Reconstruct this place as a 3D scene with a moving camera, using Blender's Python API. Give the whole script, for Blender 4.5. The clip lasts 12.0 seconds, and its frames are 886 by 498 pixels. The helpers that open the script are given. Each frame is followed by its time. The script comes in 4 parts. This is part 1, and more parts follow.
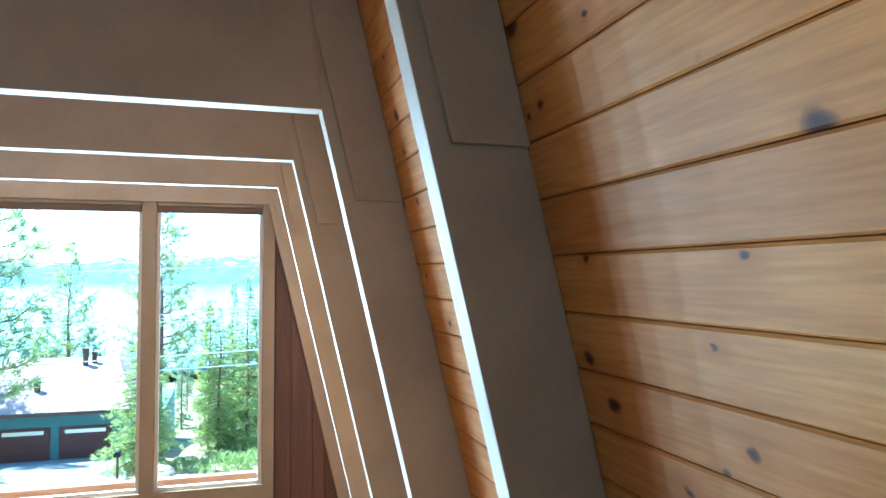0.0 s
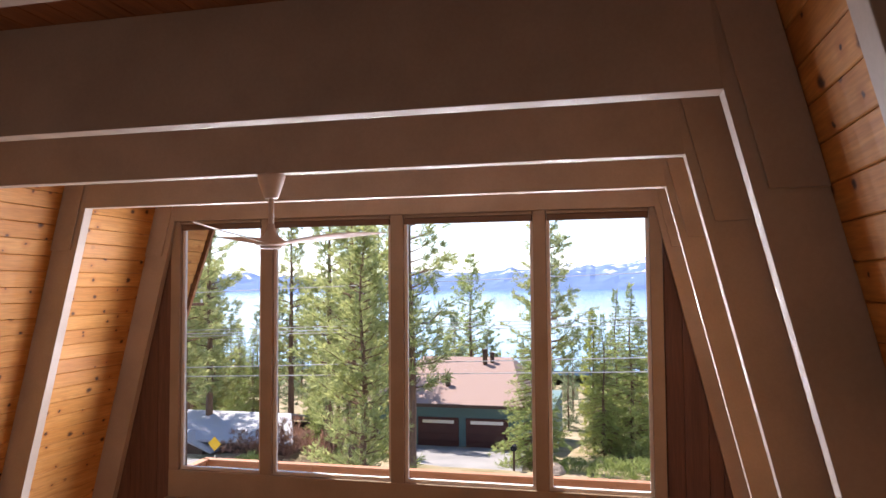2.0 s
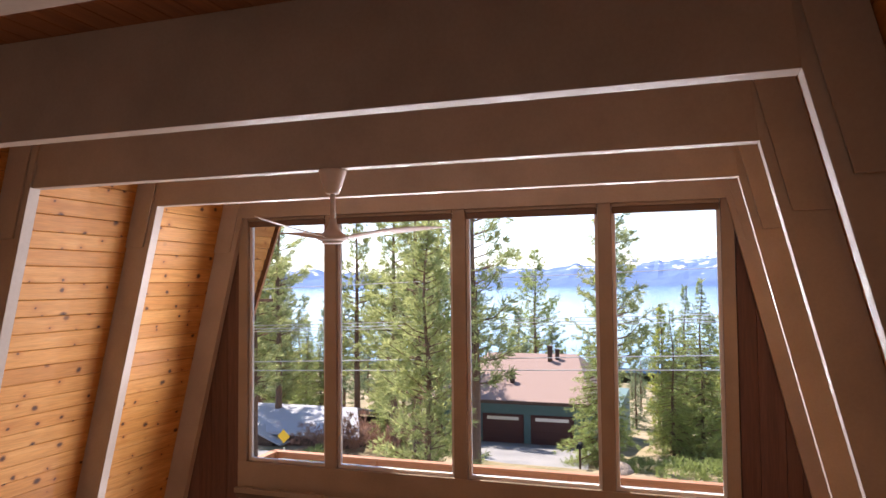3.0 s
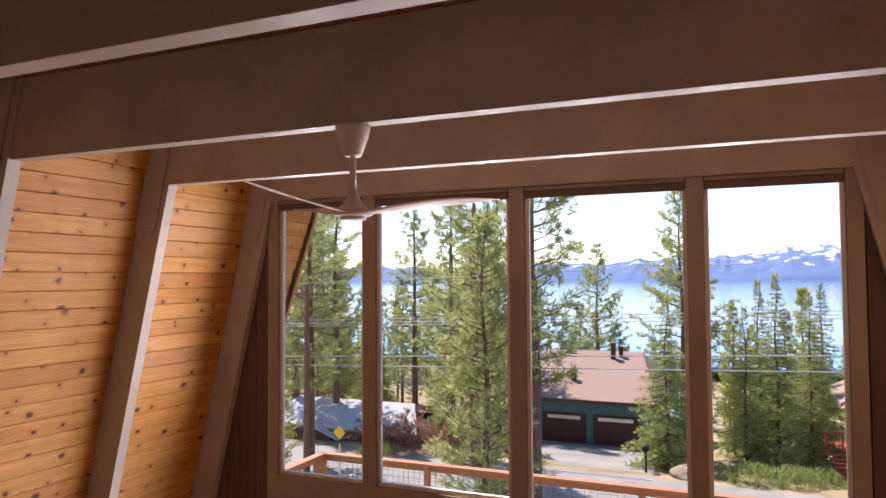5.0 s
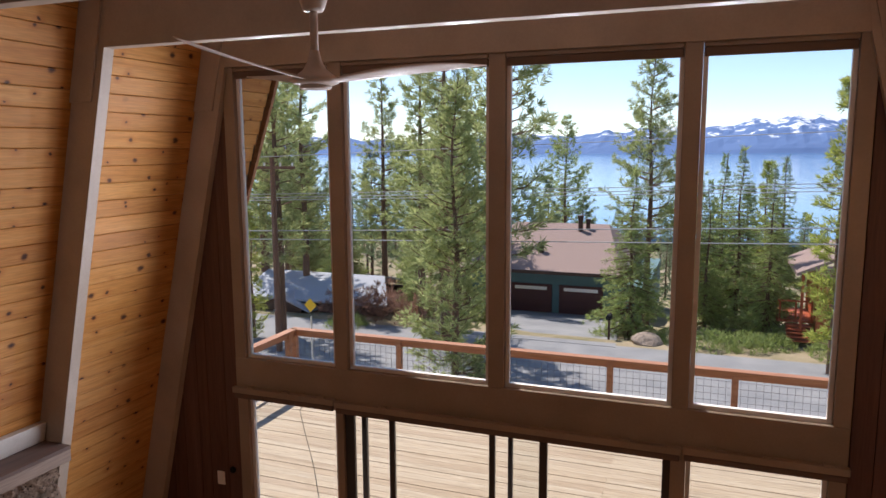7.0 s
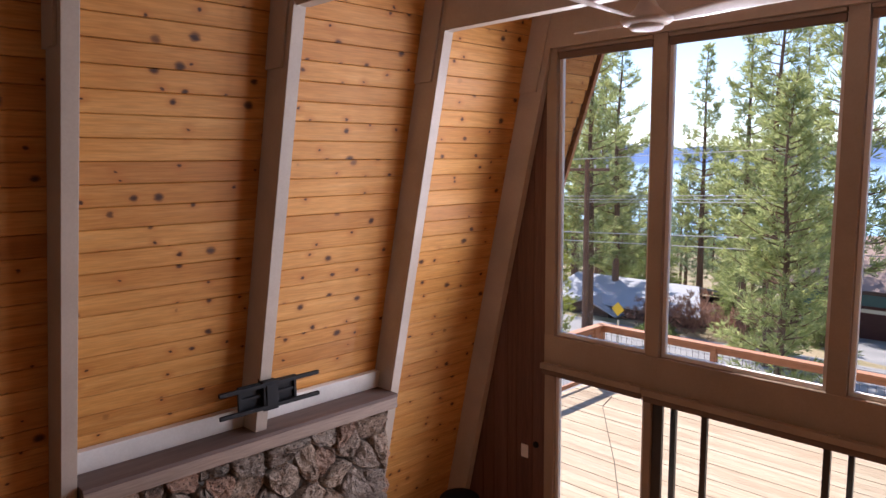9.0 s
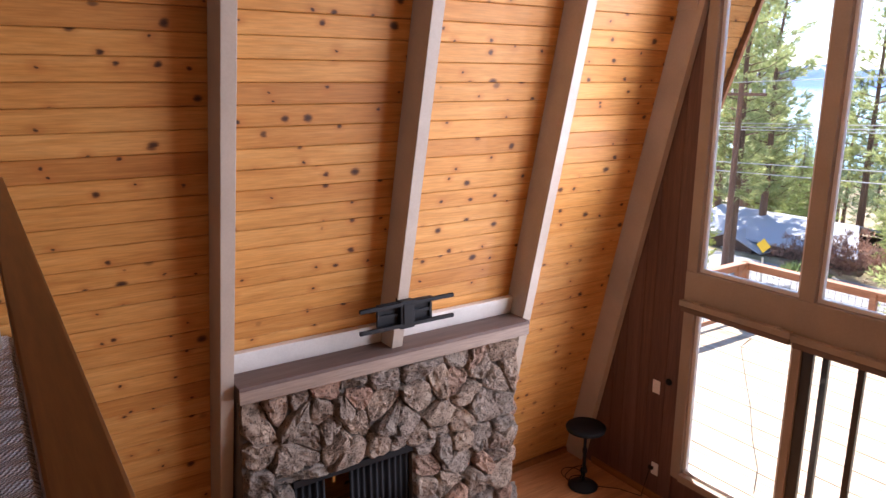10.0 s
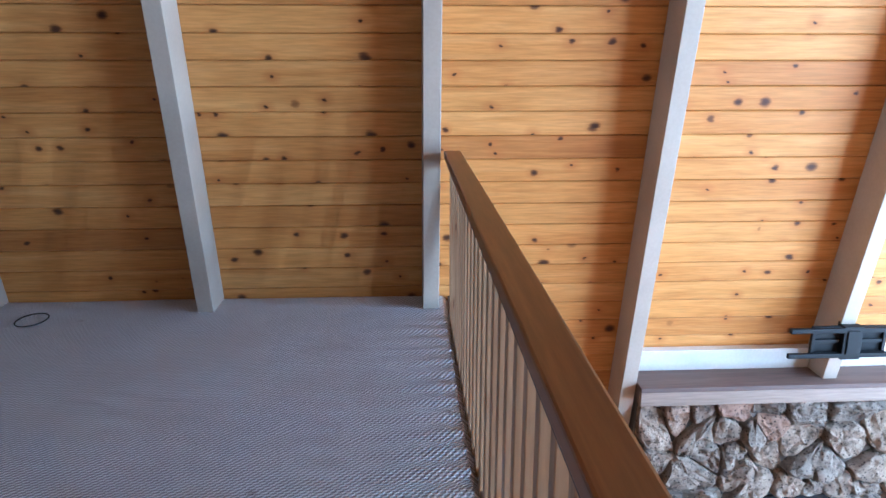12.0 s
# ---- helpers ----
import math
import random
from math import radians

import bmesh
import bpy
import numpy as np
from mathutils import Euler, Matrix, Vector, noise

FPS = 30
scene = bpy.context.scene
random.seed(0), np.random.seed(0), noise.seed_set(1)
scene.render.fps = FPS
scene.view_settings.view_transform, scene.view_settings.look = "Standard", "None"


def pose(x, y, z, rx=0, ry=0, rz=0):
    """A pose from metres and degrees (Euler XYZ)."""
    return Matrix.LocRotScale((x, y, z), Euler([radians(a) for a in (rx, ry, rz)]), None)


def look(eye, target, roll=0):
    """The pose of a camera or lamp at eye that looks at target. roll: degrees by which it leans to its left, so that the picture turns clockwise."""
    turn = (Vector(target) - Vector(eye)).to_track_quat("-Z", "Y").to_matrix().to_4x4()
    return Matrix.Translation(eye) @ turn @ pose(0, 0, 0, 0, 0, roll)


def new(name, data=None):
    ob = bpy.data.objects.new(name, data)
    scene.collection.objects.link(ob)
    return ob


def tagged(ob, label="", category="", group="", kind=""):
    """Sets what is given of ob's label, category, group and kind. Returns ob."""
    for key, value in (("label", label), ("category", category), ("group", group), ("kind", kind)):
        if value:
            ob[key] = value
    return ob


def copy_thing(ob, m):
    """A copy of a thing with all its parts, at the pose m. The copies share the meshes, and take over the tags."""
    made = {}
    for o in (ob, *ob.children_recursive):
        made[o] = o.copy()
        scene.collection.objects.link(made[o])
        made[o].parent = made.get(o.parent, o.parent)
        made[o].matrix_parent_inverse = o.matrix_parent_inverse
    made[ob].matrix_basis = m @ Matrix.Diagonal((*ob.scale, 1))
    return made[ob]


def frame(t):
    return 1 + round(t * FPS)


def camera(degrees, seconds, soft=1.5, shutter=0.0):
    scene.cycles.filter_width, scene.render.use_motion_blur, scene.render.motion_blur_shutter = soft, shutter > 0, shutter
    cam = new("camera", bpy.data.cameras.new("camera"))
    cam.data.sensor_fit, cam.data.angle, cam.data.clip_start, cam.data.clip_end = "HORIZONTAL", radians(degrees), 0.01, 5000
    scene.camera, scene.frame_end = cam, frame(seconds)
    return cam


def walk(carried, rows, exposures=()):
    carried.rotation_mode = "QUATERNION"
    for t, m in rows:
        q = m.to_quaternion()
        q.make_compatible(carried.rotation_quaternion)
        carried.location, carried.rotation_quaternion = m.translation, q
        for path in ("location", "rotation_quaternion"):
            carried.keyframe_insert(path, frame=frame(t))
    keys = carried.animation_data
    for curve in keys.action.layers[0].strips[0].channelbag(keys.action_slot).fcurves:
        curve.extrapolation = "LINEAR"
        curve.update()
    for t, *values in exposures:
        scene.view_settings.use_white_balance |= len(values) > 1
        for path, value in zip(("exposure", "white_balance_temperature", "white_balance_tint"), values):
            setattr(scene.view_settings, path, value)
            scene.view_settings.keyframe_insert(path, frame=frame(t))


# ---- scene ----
cam = camera(64.3, 12.0)
PATH = [
    (0, (1.947, -1.457, 1.608), (2.528, 0.455, 1.686), -0.1),
    (0.5, (1.908, -1.398, 1.6), (2.139, 0.586, 1.688), -0.6),
    (1, (1.895, -1.303, 1.603), (1.835, 0.694, 1.696), -0.5),
    (1.5, (1.884, -1.274, 1.593), (1.597, 0.703, 1.693), -0.4),
    (2, (1.889, -1.278, 1.588), (1.434, 0.666, 1.692), -0.4),
    (2.5, (1.882, -1.314, 1.562), (1.339, 0.608, 1.673), -0.3),
    (3, (1.889, -1.222, 1.577), (1.26, 0.674, 1.672), -0.5),
    (3.5, (1.868, -1.048, 1.551), (1.109, 0.8, 1.641), -0.3),
    (3.7, (1.838, -0.945, 1.535), (1.045, 0.889, 1.63), -0.2),
    (5.5, (1.526, -0.151, 1.558), (0.749, 1.691, 1.637), -0.5),
    (6, (1.455, -0.064, 1.577), (0.743, 1.805, 1.619), -0.6),
    (6.5, (1.461, -0.002, 1.576), (0.778, 1.86, 1.314), -0.5),
    (8.3, (1.304, 0.055, 1.493), (0.298, 1.765, 1.239), -0.6),
    (8.5, (1.318, 0.055, 1.45), (0.148, 1.659, 1.210), -0.4),
    (9, (1.376, 0.055, 1.337), (-0.043, 1.441, 1.086), -0.5),
    (9.5, (1.276, 0.052, 1.350), (-0.256, 1.286, 0.988), 0.2),
    (10, (1.296, 0.050, 1.352), (-0.327, 1.128, 0.888), 0.1),
    (10.5, (1.211, -0.006, 1.341), (-0.491, 0.905, 0.817), 0.4),
    (11, (1.247, -0.002, 1.345), (-0.561, 0.668, 0.815), 0.1),
    (11.5, (1.076, -0.072, 1.374), (-0.798, 0.358, 0.824), 0.6),
    (12, (0.910, -0.124, 1.350), (-1.018, -0.022, 0.830), -0.0),
]
EXPOSURES = [(0.0, 2.8, 4500, -18), (0.4, 2.5, 5200, -5), (0.9, 1.85, 6250, 10), (1.4, 1.45, 6700, 20), (2.5, 1.25, 6900, 23), (3.7, 1.15, 6900, 22),
             (5.5, 0.85, 7000, 26), (6.0, 0.7, 6900, 24), (6.5, 0.4, 6550, 17), (8.4, 0.45, 6400, 17), (9.0, 0.95, 6400, 22), (9.6, 1.4, 6400, 25),
             (10.4, 2.15, 5900, 13), (11.0, 2.45, 5200, 7), (12.0, 3.0, 4400, -4)]
walk(cam, [(t, look(eye, target, roll)) for t, eye, target, roll in PATH], EXPOSURES)

# ---- world and sun ----
SUN_DIR = Vector((-0.52, 0.36, 1.0)).normalized()
world = bpy.data.worlds.new("sky")
scene.world = world
world.use_nodes = True
wn, wl = world.node_tree.nodes, world.node_tree.links
sky = wn.new("ShaderNodeTexSky")
sky.sky_type = "NISHITA"
sky.sun_disc = False
sky.sun_elevation = math.asin(SUN_DIR.z)
sky.sun_rotation = math.atan2(SUN_DIR.x, SUN_DIR.y)
wl.new(sky.outputs[0], wn["Background"].inputs[0])
wn["Background"].inputs[1].default_value = 0.15
sun = new("sun", bpy.data.lights.new("sun", "SUN"))
sun.data.energy, sun.data.angle, sun.data.color = 5.0, radians(0.55), (1.0, 0.95, 0.87)
sun.matrix_world = look((0, 0, 30), Vector((0, 0, 30)) - SUN_DIR)

sky.dust_density, sky.ozone_density, sky.altitude = 0.4, 2.5, 1900.0
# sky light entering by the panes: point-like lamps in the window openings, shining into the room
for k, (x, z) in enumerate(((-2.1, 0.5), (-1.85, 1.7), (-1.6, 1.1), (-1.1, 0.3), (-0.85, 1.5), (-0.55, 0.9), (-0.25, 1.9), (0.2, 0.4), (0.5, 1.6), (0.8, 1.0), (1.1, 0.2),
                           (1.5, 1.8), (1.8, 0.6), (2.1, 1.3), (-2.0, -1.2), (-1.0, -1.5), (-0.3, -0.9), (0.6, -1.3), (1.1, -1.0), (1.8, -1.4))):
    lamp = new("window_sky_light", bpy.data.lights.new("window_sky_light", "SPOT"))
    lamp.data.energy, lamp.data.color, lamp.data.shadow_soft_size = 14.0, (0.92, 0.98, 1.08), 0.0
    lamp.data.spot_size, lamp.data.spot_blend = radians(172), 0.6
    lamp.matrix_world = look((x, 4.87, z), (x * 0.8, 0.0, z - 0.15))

# ---- materials ----
class Mat:
    """A small builder for node materials."""

    def __init__(self, name, color=(0.5, 0.5, 0.5), rough=0.6, metal=0.0, spec=0.5):
        self.m = bpy.data.materials.new(name)
        self.m.use_nodes = True
        self.n, self.l = self.m.node_tree.nodes, self.m.node_tree.links
        self.b = self.n["Principled BSDF"]
        self.b.inputs["Base Color"].default_value = (*color, 1)
        self.b.inputs["Roughness"].default_value = rough
        self.b.inputs["Metallic"].default_value = metal
        self.b.inputs["Specular IOR Level"].default_value = spec
        self.vec = None

    def coords(self, scale=(1, 1, 1), shift=0.0):
        """Object coordinates, moved by a random step for each object."""
        tc, mp = self.n.new("ShaderNodeTexCoord"), self.n.new("ShaderNodeMapping")
        mp.inputs["Scale"].default_value = scale
        src = tc.outputs["Object"]
        if shift:
            oi = self.n.new("ShaderNodeObjectInfo")
            mul = self.n.new("ShaderNodeVectorMath")
            mul.operation = "SCALE"
            mul.inputs[0].default_value = (shift, shift * 1.7, shift * 0.6)
            self.l.new(oi.outputs["Random"], mul.inputs["Scale"])
            add = self.n.new("ShaderNodeVectorMath")
            self.l.new(src, add.inputs[0])
            self.l.new(mul.outputs[0], add.inputs[1])
            src = add.outputs[0]
        self.l.new(src, mp.inputs[0])
        return mp.outputs[0]

    def noise(self, vec, scale, detail=4.0, rough=0.55, dist=0.0):
        t = self.n.new("ShaderNodeTexNoise")
        t.inputs["Scale"].default_value, t.inputs["Detail"].default_value = scale, detail
        t.inputs["Roughness"].default_value, t.inputs["Distortion"].default_value = rough, dist
        self.l.new(vec, t.inputs["Vector"])
        return t.outputs[0]

    def voronoi(self, vec, scale, feature="F1"):
        t = self.n.new("ShaderNodeTexVoronoi")
        t.feature = feature
        t.inputs["Scale"].default_value = scale
        self.l.new(vec, t.inputs["Vector"])
        return t

    def ramp(self, fac, stops):
        r = self.n.new("ShaderNodeValToRGB")
        e = r.color_ramp.elements
        while len(e) < len(stops):
            e.new(0.5)
        for el, (p, c) in zip(e, stops):
            el.position, el.color = p, (*c, 1) if len(c) == 3 else c
        self.l.new(fac, r.inputs[0])
        return r.outputs[0]

    def mix(self, fac, a, b, mode="MIX"):
        x = self.n.new("ShaderNodeMix")
        x.data_type, x.blend_type = "RGBA", mode
        for sock, v in ((x.inputs[0], fac), (x.inputs[6], a), (x.inputs[7], b)):
            if isinstance(v, (int, float)):
                sock.default_value = v
            elif isinstance(v, tuple):
                sock.default_value = (*v, 1)
            else:
                self.l.new(v, sock)
        return x.outputs[2]

    def random(self):
        return self.n.new("ShaderNodeObjectInfo").outputs["Random"]

    def island(self):
        return self.n.new("ShaderNodeNewGeometry").outputs["Random Per Island"]

    def color(self, out):
        self.l.new(out, self.b.inputs["Base Color"])
        return self

    def rough(self, out):
        self.l.new(out, self.b.inputs["Roughness"])
        return self

    def bump(self, out, strength=0.3, distance=0.01):
        b = self.n.new("ShaderNodeBump")
        b.inputs["Strength"].default_value, b.inputs["Distance"].default_value = strength, distance
        self.l.new(out, b.inputs["Height"])
        self.l.new(b.outputs[0], self.b.inputs["Normal"])
        return self


def wood(name, light, mid, dark, axis=1, knots=0.0, rough=0.5, shift=37.0, vary=0.35, grain=1.0):
    """Sawn wood with its grain along one local axis, and knots where wanted."""
    m = Mat(name, mid, rough)
    s = [9.0 * grain, 9.0 * grain, 9.0 * grain]
    s[axis] = 0.55 * grain
    v = m.coords(tuple(s), shift)
    g = m.noise(v, 1.6, 5, 0.6, 0.9)
    fine = m.noise(m.coords(tuple(5.5 * a for a in s), shift), 2.0, 3)
    col = m.ramp(g, [(0.3, light), (0.52, mid), (0.75, dark)])
    col = m.mix(0.28, col, m.ramp(fine, [(0.35, (0.25, 0.2, 0.15)), (0.65, (1, 1, 1))]), "MULTIPLY")
    tint = m.ramp(m.random(), [(0.0, (0.72, 0.6, 0.52)), (0.06, (0.86, 0.78, 0.7)), (0.22, (1.0, 0.95, 0.88)), (0.7, (1, 1, 1)), (0.9, (0.9, 0.82, 0.72)), (1.0, (0.78, 0.68, 0.58))])
    col = m.mix(vary, col, tint, "MULTIPLY")
    if knots:
        sp, cm = m.n.new("ShaderNodeSeparateXYZ"), m.n.new("ShaderNodeCombineXYZ")
        m.l.new(m.coords((1, 1, 1), shift * 1.31), sp.inputs[0])
        along, across = ("Y", "Z") if axis == 1 else ("Z", "X")
        sq = m.n.new('ShaderNodeMath')
        sq.operation = 'MULTIPLY'
        sq.inputs[1].default_value = 0.78
        m.l.new(sp.outputs[along], sq.inputs[0])
        m.l.new(sq.outputs[0], cm.inputs[0])
        m.l.new(sp.outputs[across], cm.inputs[1])
        wob = m.mix(0.028, cm.outputs[0], m.n.new('ShaderNodeTexNoise').outputs[1], 'ADD')
        vo = m.voronoi(wob, 5.7)
        vo.voronoi_dimensions = "2D"
        pick = m.ramp(vo.outputs["Color"], [(0.36, (0, 0, 0)), (0.42, (1, 1, 1))])
        sz = m.n.new("ShaderNodeSeparateColor")
        m.l.new(vo.outputs["Color"], sz.inputs[0])
        fac = m.n.new("ShaderNodeMath")
        fac.operation = "MULTIPLY_ADD"
        m.l.new(sz.outputs[2], fac.inputs[0])
        fac.inputs[1].default_value, fac.inputs[2].default_value = 1.4, 0.5
        dist = m.n.new("ShaderNodeMath")
        dist.operation = "MULTIPLY"
        m.l.new(vo.outputs["Distance"], dist.inputs[0])
        m.l.new(fac.outputs[0], dist.inputs[1])
        spot = m.ramp(dist.outputs[0], [(0.0, (1, 1, 1)), (0.04, (0.92, 0.92, 0.92)), (0.065, (0.6, 0.6, 0.6)), (0.095, (0, 0, 0))])
        k = m.mix(1.0, spot, pick, "MULTIPLY")
        halo = m.ramp(vo.outputs["Distance"], [(0.07, (0.6, 0.6, 0.6)), (0.26, (0, 0, 0))])
        col = m.mix(m.mix(1.0, halo, pick, "MULTIPLY"), col, (0.42, 0.15, 0.035))
        col = m.mix(k, col, (0.045, 0.016, 0.008))
    m.color(col)
    m.bump(fine, 0.12, 0.002)
    return m


PINE = wood("knotty pine", (0.70, 0.37, 0.12), (0.63, 0.304, 0.082), (0.50, 0.212, 0.052), 1, knots=1.0, rough=0.52, vary=0.85)
PINE.b.inputs["Specular IOR Level"].default_value = 0.28
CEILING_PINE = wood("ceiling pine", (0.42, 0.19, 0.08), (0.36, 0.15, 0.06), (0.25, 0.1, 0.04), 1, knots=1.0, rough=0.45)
PANEL = wood("dark panel", (0.17, 0.083, 0.06), (0.135, 0.062, 0.046), (0.095, 0.042, 0.031), 2, rough=0.5, vary=0.8)
RAILWOOD = wood("stained rail", (0.30, 0.125, 0.032), (0.25, 0.095, 0.022), (0.18, 0.065, 0.015), 0, rough=0.42)
BALUSTER = wood("baluster fir", (0.5, 0.33, 0.19), (0.44, 0.28, 0.155), (0.34, 0.2, 0.1), 2, knots=0.6, rough=0.5)
FLOORWOOD = wood("floor boards", (0.56, 0.28, 0.125), (0.47, 0.215, 0.09), (0.32, 0.14, 0.055), 1, rough=0.3)
DECKWOOD = wood("deck boards", (0.53, 0.44, 0.315), (0.45, 0.355, 0.235), (0.32, 0.24, 0.15), 0, rough=0.7, vary=0.6)
REDWOOD = wood("deck rail wood", (0.5, 0.24, 0.12), (0.42, 0.18, 0.085), (0.3, 0.12, 0.05), 0, rough=0.6)
CABINRED = wood("red stained wood", (0.5, 0.13, 0.05), (0.45, 0.1, 0.035), (0.33, 0.07, 0.025), 2, rough=0.6)
FASCIAWOOD = wood("mantel fascia wood", (0.36, 0.275, 0.22), (0.31, 0.235, 0.185), (0.24, 0.175, 0.135), 1, rough=0.6)
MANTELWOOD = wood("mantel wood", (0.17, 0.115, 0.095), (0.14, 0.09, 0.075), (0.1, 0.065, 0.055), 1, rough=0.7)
BARK = wood("bark", (0.22, 0.13, 0.085), (0.16, 0.09, 0.06), (0.07, 0.045, 0.03), 2, rough=0.9)
POLEWOOD = wood("pole wood", (0.24, 0.14, 0.09), (0.19, 0.1, 0.065), (0.12, 0.06, 0.04), 2, rough=0.85)


def paint(name, color, rough=0.5, wear=0.12):
    m = Mat(name, color, rough)
    v = m.coords((1, 1, 1), 11.0)
    big = m.noise(v, 2.2, 5)
    fine = m.noise(v, 60.0, 3)
    dark = tuple(c * (1 - wear * 1.6) for c in color)
    col = m.mix(m.ramp(big, [(0.35, (0, 0, 0)), (0.7, (1, 1, 1))]), color, dark)
    m.color(m.mix(0.08, col, m.ramp(fine, [(0.4, (0.5, 0.45, 0.4)), (0.6, (1, 1, 1))]), "MULTIPLY"))
    m.bump(fine, 0.08, 0.002)
    return m


TAUPE = paint("taupe beam paint", (0.47, 0.39, 0.315), 0.5)
FRAMEPAINT = paint("window frame paint", (0.35, 0.27, 0.205), 0.5)
CREAM = paint("cream board paint", (0.80, 0.76, 0.70), 0.5)
WHITE = paint("white plastic", (0.78, 0.74, 0.70), 0.35, 0.03)
FANPAINT = paint("fan enamel", (0.72, 0.64, 0.58), 0.35, 0.04)
BLACK = paint("black metal", (0.012, 0.012, 0.014), 0.55, 0.2)
BLACK.b.inputs["Specular IOR Level"].default_value = 0.2
DARKMETAL = paint("dark door frame", (0.05, 0.045, 0.04), 0.35, 0.15)
ALU = Mat("aluminium", (0.6, 0.6, 0.6), 0.35, 1.0).m
STEELWIRE = Mat("galvanised wire", (0.12, 0.11, 0.11), 0.5, 0.6).m
BRASS = Mat("brass", (0.6, 0.42, 0.16), 0.3, 1.0).m
SOOT = paint("soot", (0.012, 0.011, 0.010), 0.95, 0.2)
BLIND = paint("roller blind cloth", (0.16, 0.105, 0.08), 0.8, 0.1)
TEAL = paint("teal siding", (0.11, 0.2, 0.2), 0.7)
GARAGEDOOR = wood("garage door wood", (0.12, 0.03, 0.022), (0.095, 0.022, 0.018), (0.06, 0.015, 0.012), 0, rough=0.5)
DARKSIDING = wood("dark siding", (0.12, 0.07, 0.05), (0.09, 0.05, 0.035), (0.06, 0.03, 0.02), 2, rough=0.8)
PLASTER = paint("plain plaster", (0.55, 0.47, 0.38), 0.8)
YELLOW = paint("sign yellow", (0.85, 0.5, 0.02), 0.4, 0.05)


def carpet_material():
    m = Mat("woven carpet", (0.42, 0.38, 0.40), 0.95, 0, 0.1)
    v = m.coords()
    wv = m.n.new("ShaderNodeTexWave")
    wv.wave_type, wv.bands_direction = "BANDS", "X"
    wv.inputs["Scale"].default_value, wv.inputs["Distortion"].default_value = 22.0, 1.0
    wv.inputs["Detail"].default_value, wv.inputs["Detail Scale"].default_value = 2.0, 6.0
    m.l.new(v, wv.inputs["Vector"])
    wv2 = m.n.new("ShaderNodeTexWave")
    wv2.wave_type, wv2.bands_direction = "BANDS", "DIAGONAL"
    wv2.inputs["Scale"].default_value, wv2.inputs["Distortion"].default_value = 26.0, 1.2
    m.l.new(v, wv2.inputs["Vector"])
    weave = m.ramp(m.mix(0.6, wv.outputs[0], wv2.outputs[0]), [(0.25, (0, 0, 0)), (0.7, (1, 1, 1))])
    big = m.noise(v, 2.5, 5)
    spots = m.voronoi(v, 1.9)
    col = m.mix(weave, (0.40, 0.37, 0.39), (0.98, 0.96, 0.98))
    col = m.mix(m.ramp(big, [(0.4, (0, 0, 0)), (0.7, (0.35, 0.35, 0.35))]), col, (0.58, 0.51, 0.50))
    col = m.mix(m.ramp(spots.outputs["Distance"], [(0.0, (0.85, 0.85, 0.85)), (0.03, (0.6, 0.6, 0.6)), (0.06, (0, 0, 0))]), col, (0.2, 0.09, 0.045))
    m.color(col)
    m.bump(weave, 1.0, 0.009)
    return m


CARPET = carpet_material()


def stone_material():
    m = Mat("lava stone", (0.3, 0.25, 0.23), 0.9, 0, 0.2)
    v = m.coords((1, 1, 1), 23.0)
    n1, n2 = m.noise(v, 9, 8, 0.65), m.noise(v, 45, 6, 0.7)
    col = m.ramp(n1, [(0.3, (0.15, 0.12, 0.095)), (0.47, (0.38, 0.315, 0.265)), (0.58, (0.46, 0.385, 0.32)), (0.75, (0.62, 0.54, 0.46))])
    tint = m.ramp(m.random(), [(0.0, (0.62, 0.6, 0.58)), (0.25, (0.95, 0.92, 0.9)), (0.5, (1.0, 0.93, 0.86)), (0.72, (1.15, 1.02, 0.9)), (0.88, (1.15, 0.82, 0.68)), (1.0, (0.72, 0.66, 0.62))])
    col = m.mix(0.9, col, tint, "MULTIPLY")
    pits = m.voronoi(v, 38)
    col = m.mix(m.ramp(pits.outputs["Distance"], [(0.12, (0.9, 0.9, 0.9)), (0.34, (0, 0, 0))]), col, (0.05, 0.04, 0.037))
    veins = m.noise(v, 22, 8, 0.75, 0.8)
    col = m.mix(m.ramp(veins, [(0.36, (0.7, 0.7, 0.7)), (0.45, (0, 0, 0))]), col, (0.06, 0.05, 0.045))
    m.color(col)
    m.bump(m.mix(0.5, n2, veins), 1.0, 0.07)
    return m


STONE = stone_material()
MORTAR = paint("dark mortar", (0.2, 0.17, 0.145), 0.95, 0.3)


def glass_material():
    m = Mat("window glass", (1, 1, 1), 0.0)
    out = m.n["Material Output"]
    tr, gl, mx, fr = (m.n.new("ShaderNodeBsdf" + k) if k in ("Transparent", "Glossy") else m.n.new("ShaderNode" + k) for k in ("Transparent", "Glossy", "MixShader", "Fresnel"))
    tr.inputs[0].default_value = (0.96, 0.97, 0.97, 1)
    gl.inputs["Roughness"].default_value = 0.01
    fr.inputs["IOR"].default_value = 1.25
    m.l.new(fr.outputs[0], mx.inputs[0])
    m.l.new(tr.outputs[0], mx.inputs[1])
    m.l.new(gl.outputs[0], mx.inputs[2])
    m.l.new(mx.outputs[0], out.inputs[0])
    return m


GLASS = glass_material()


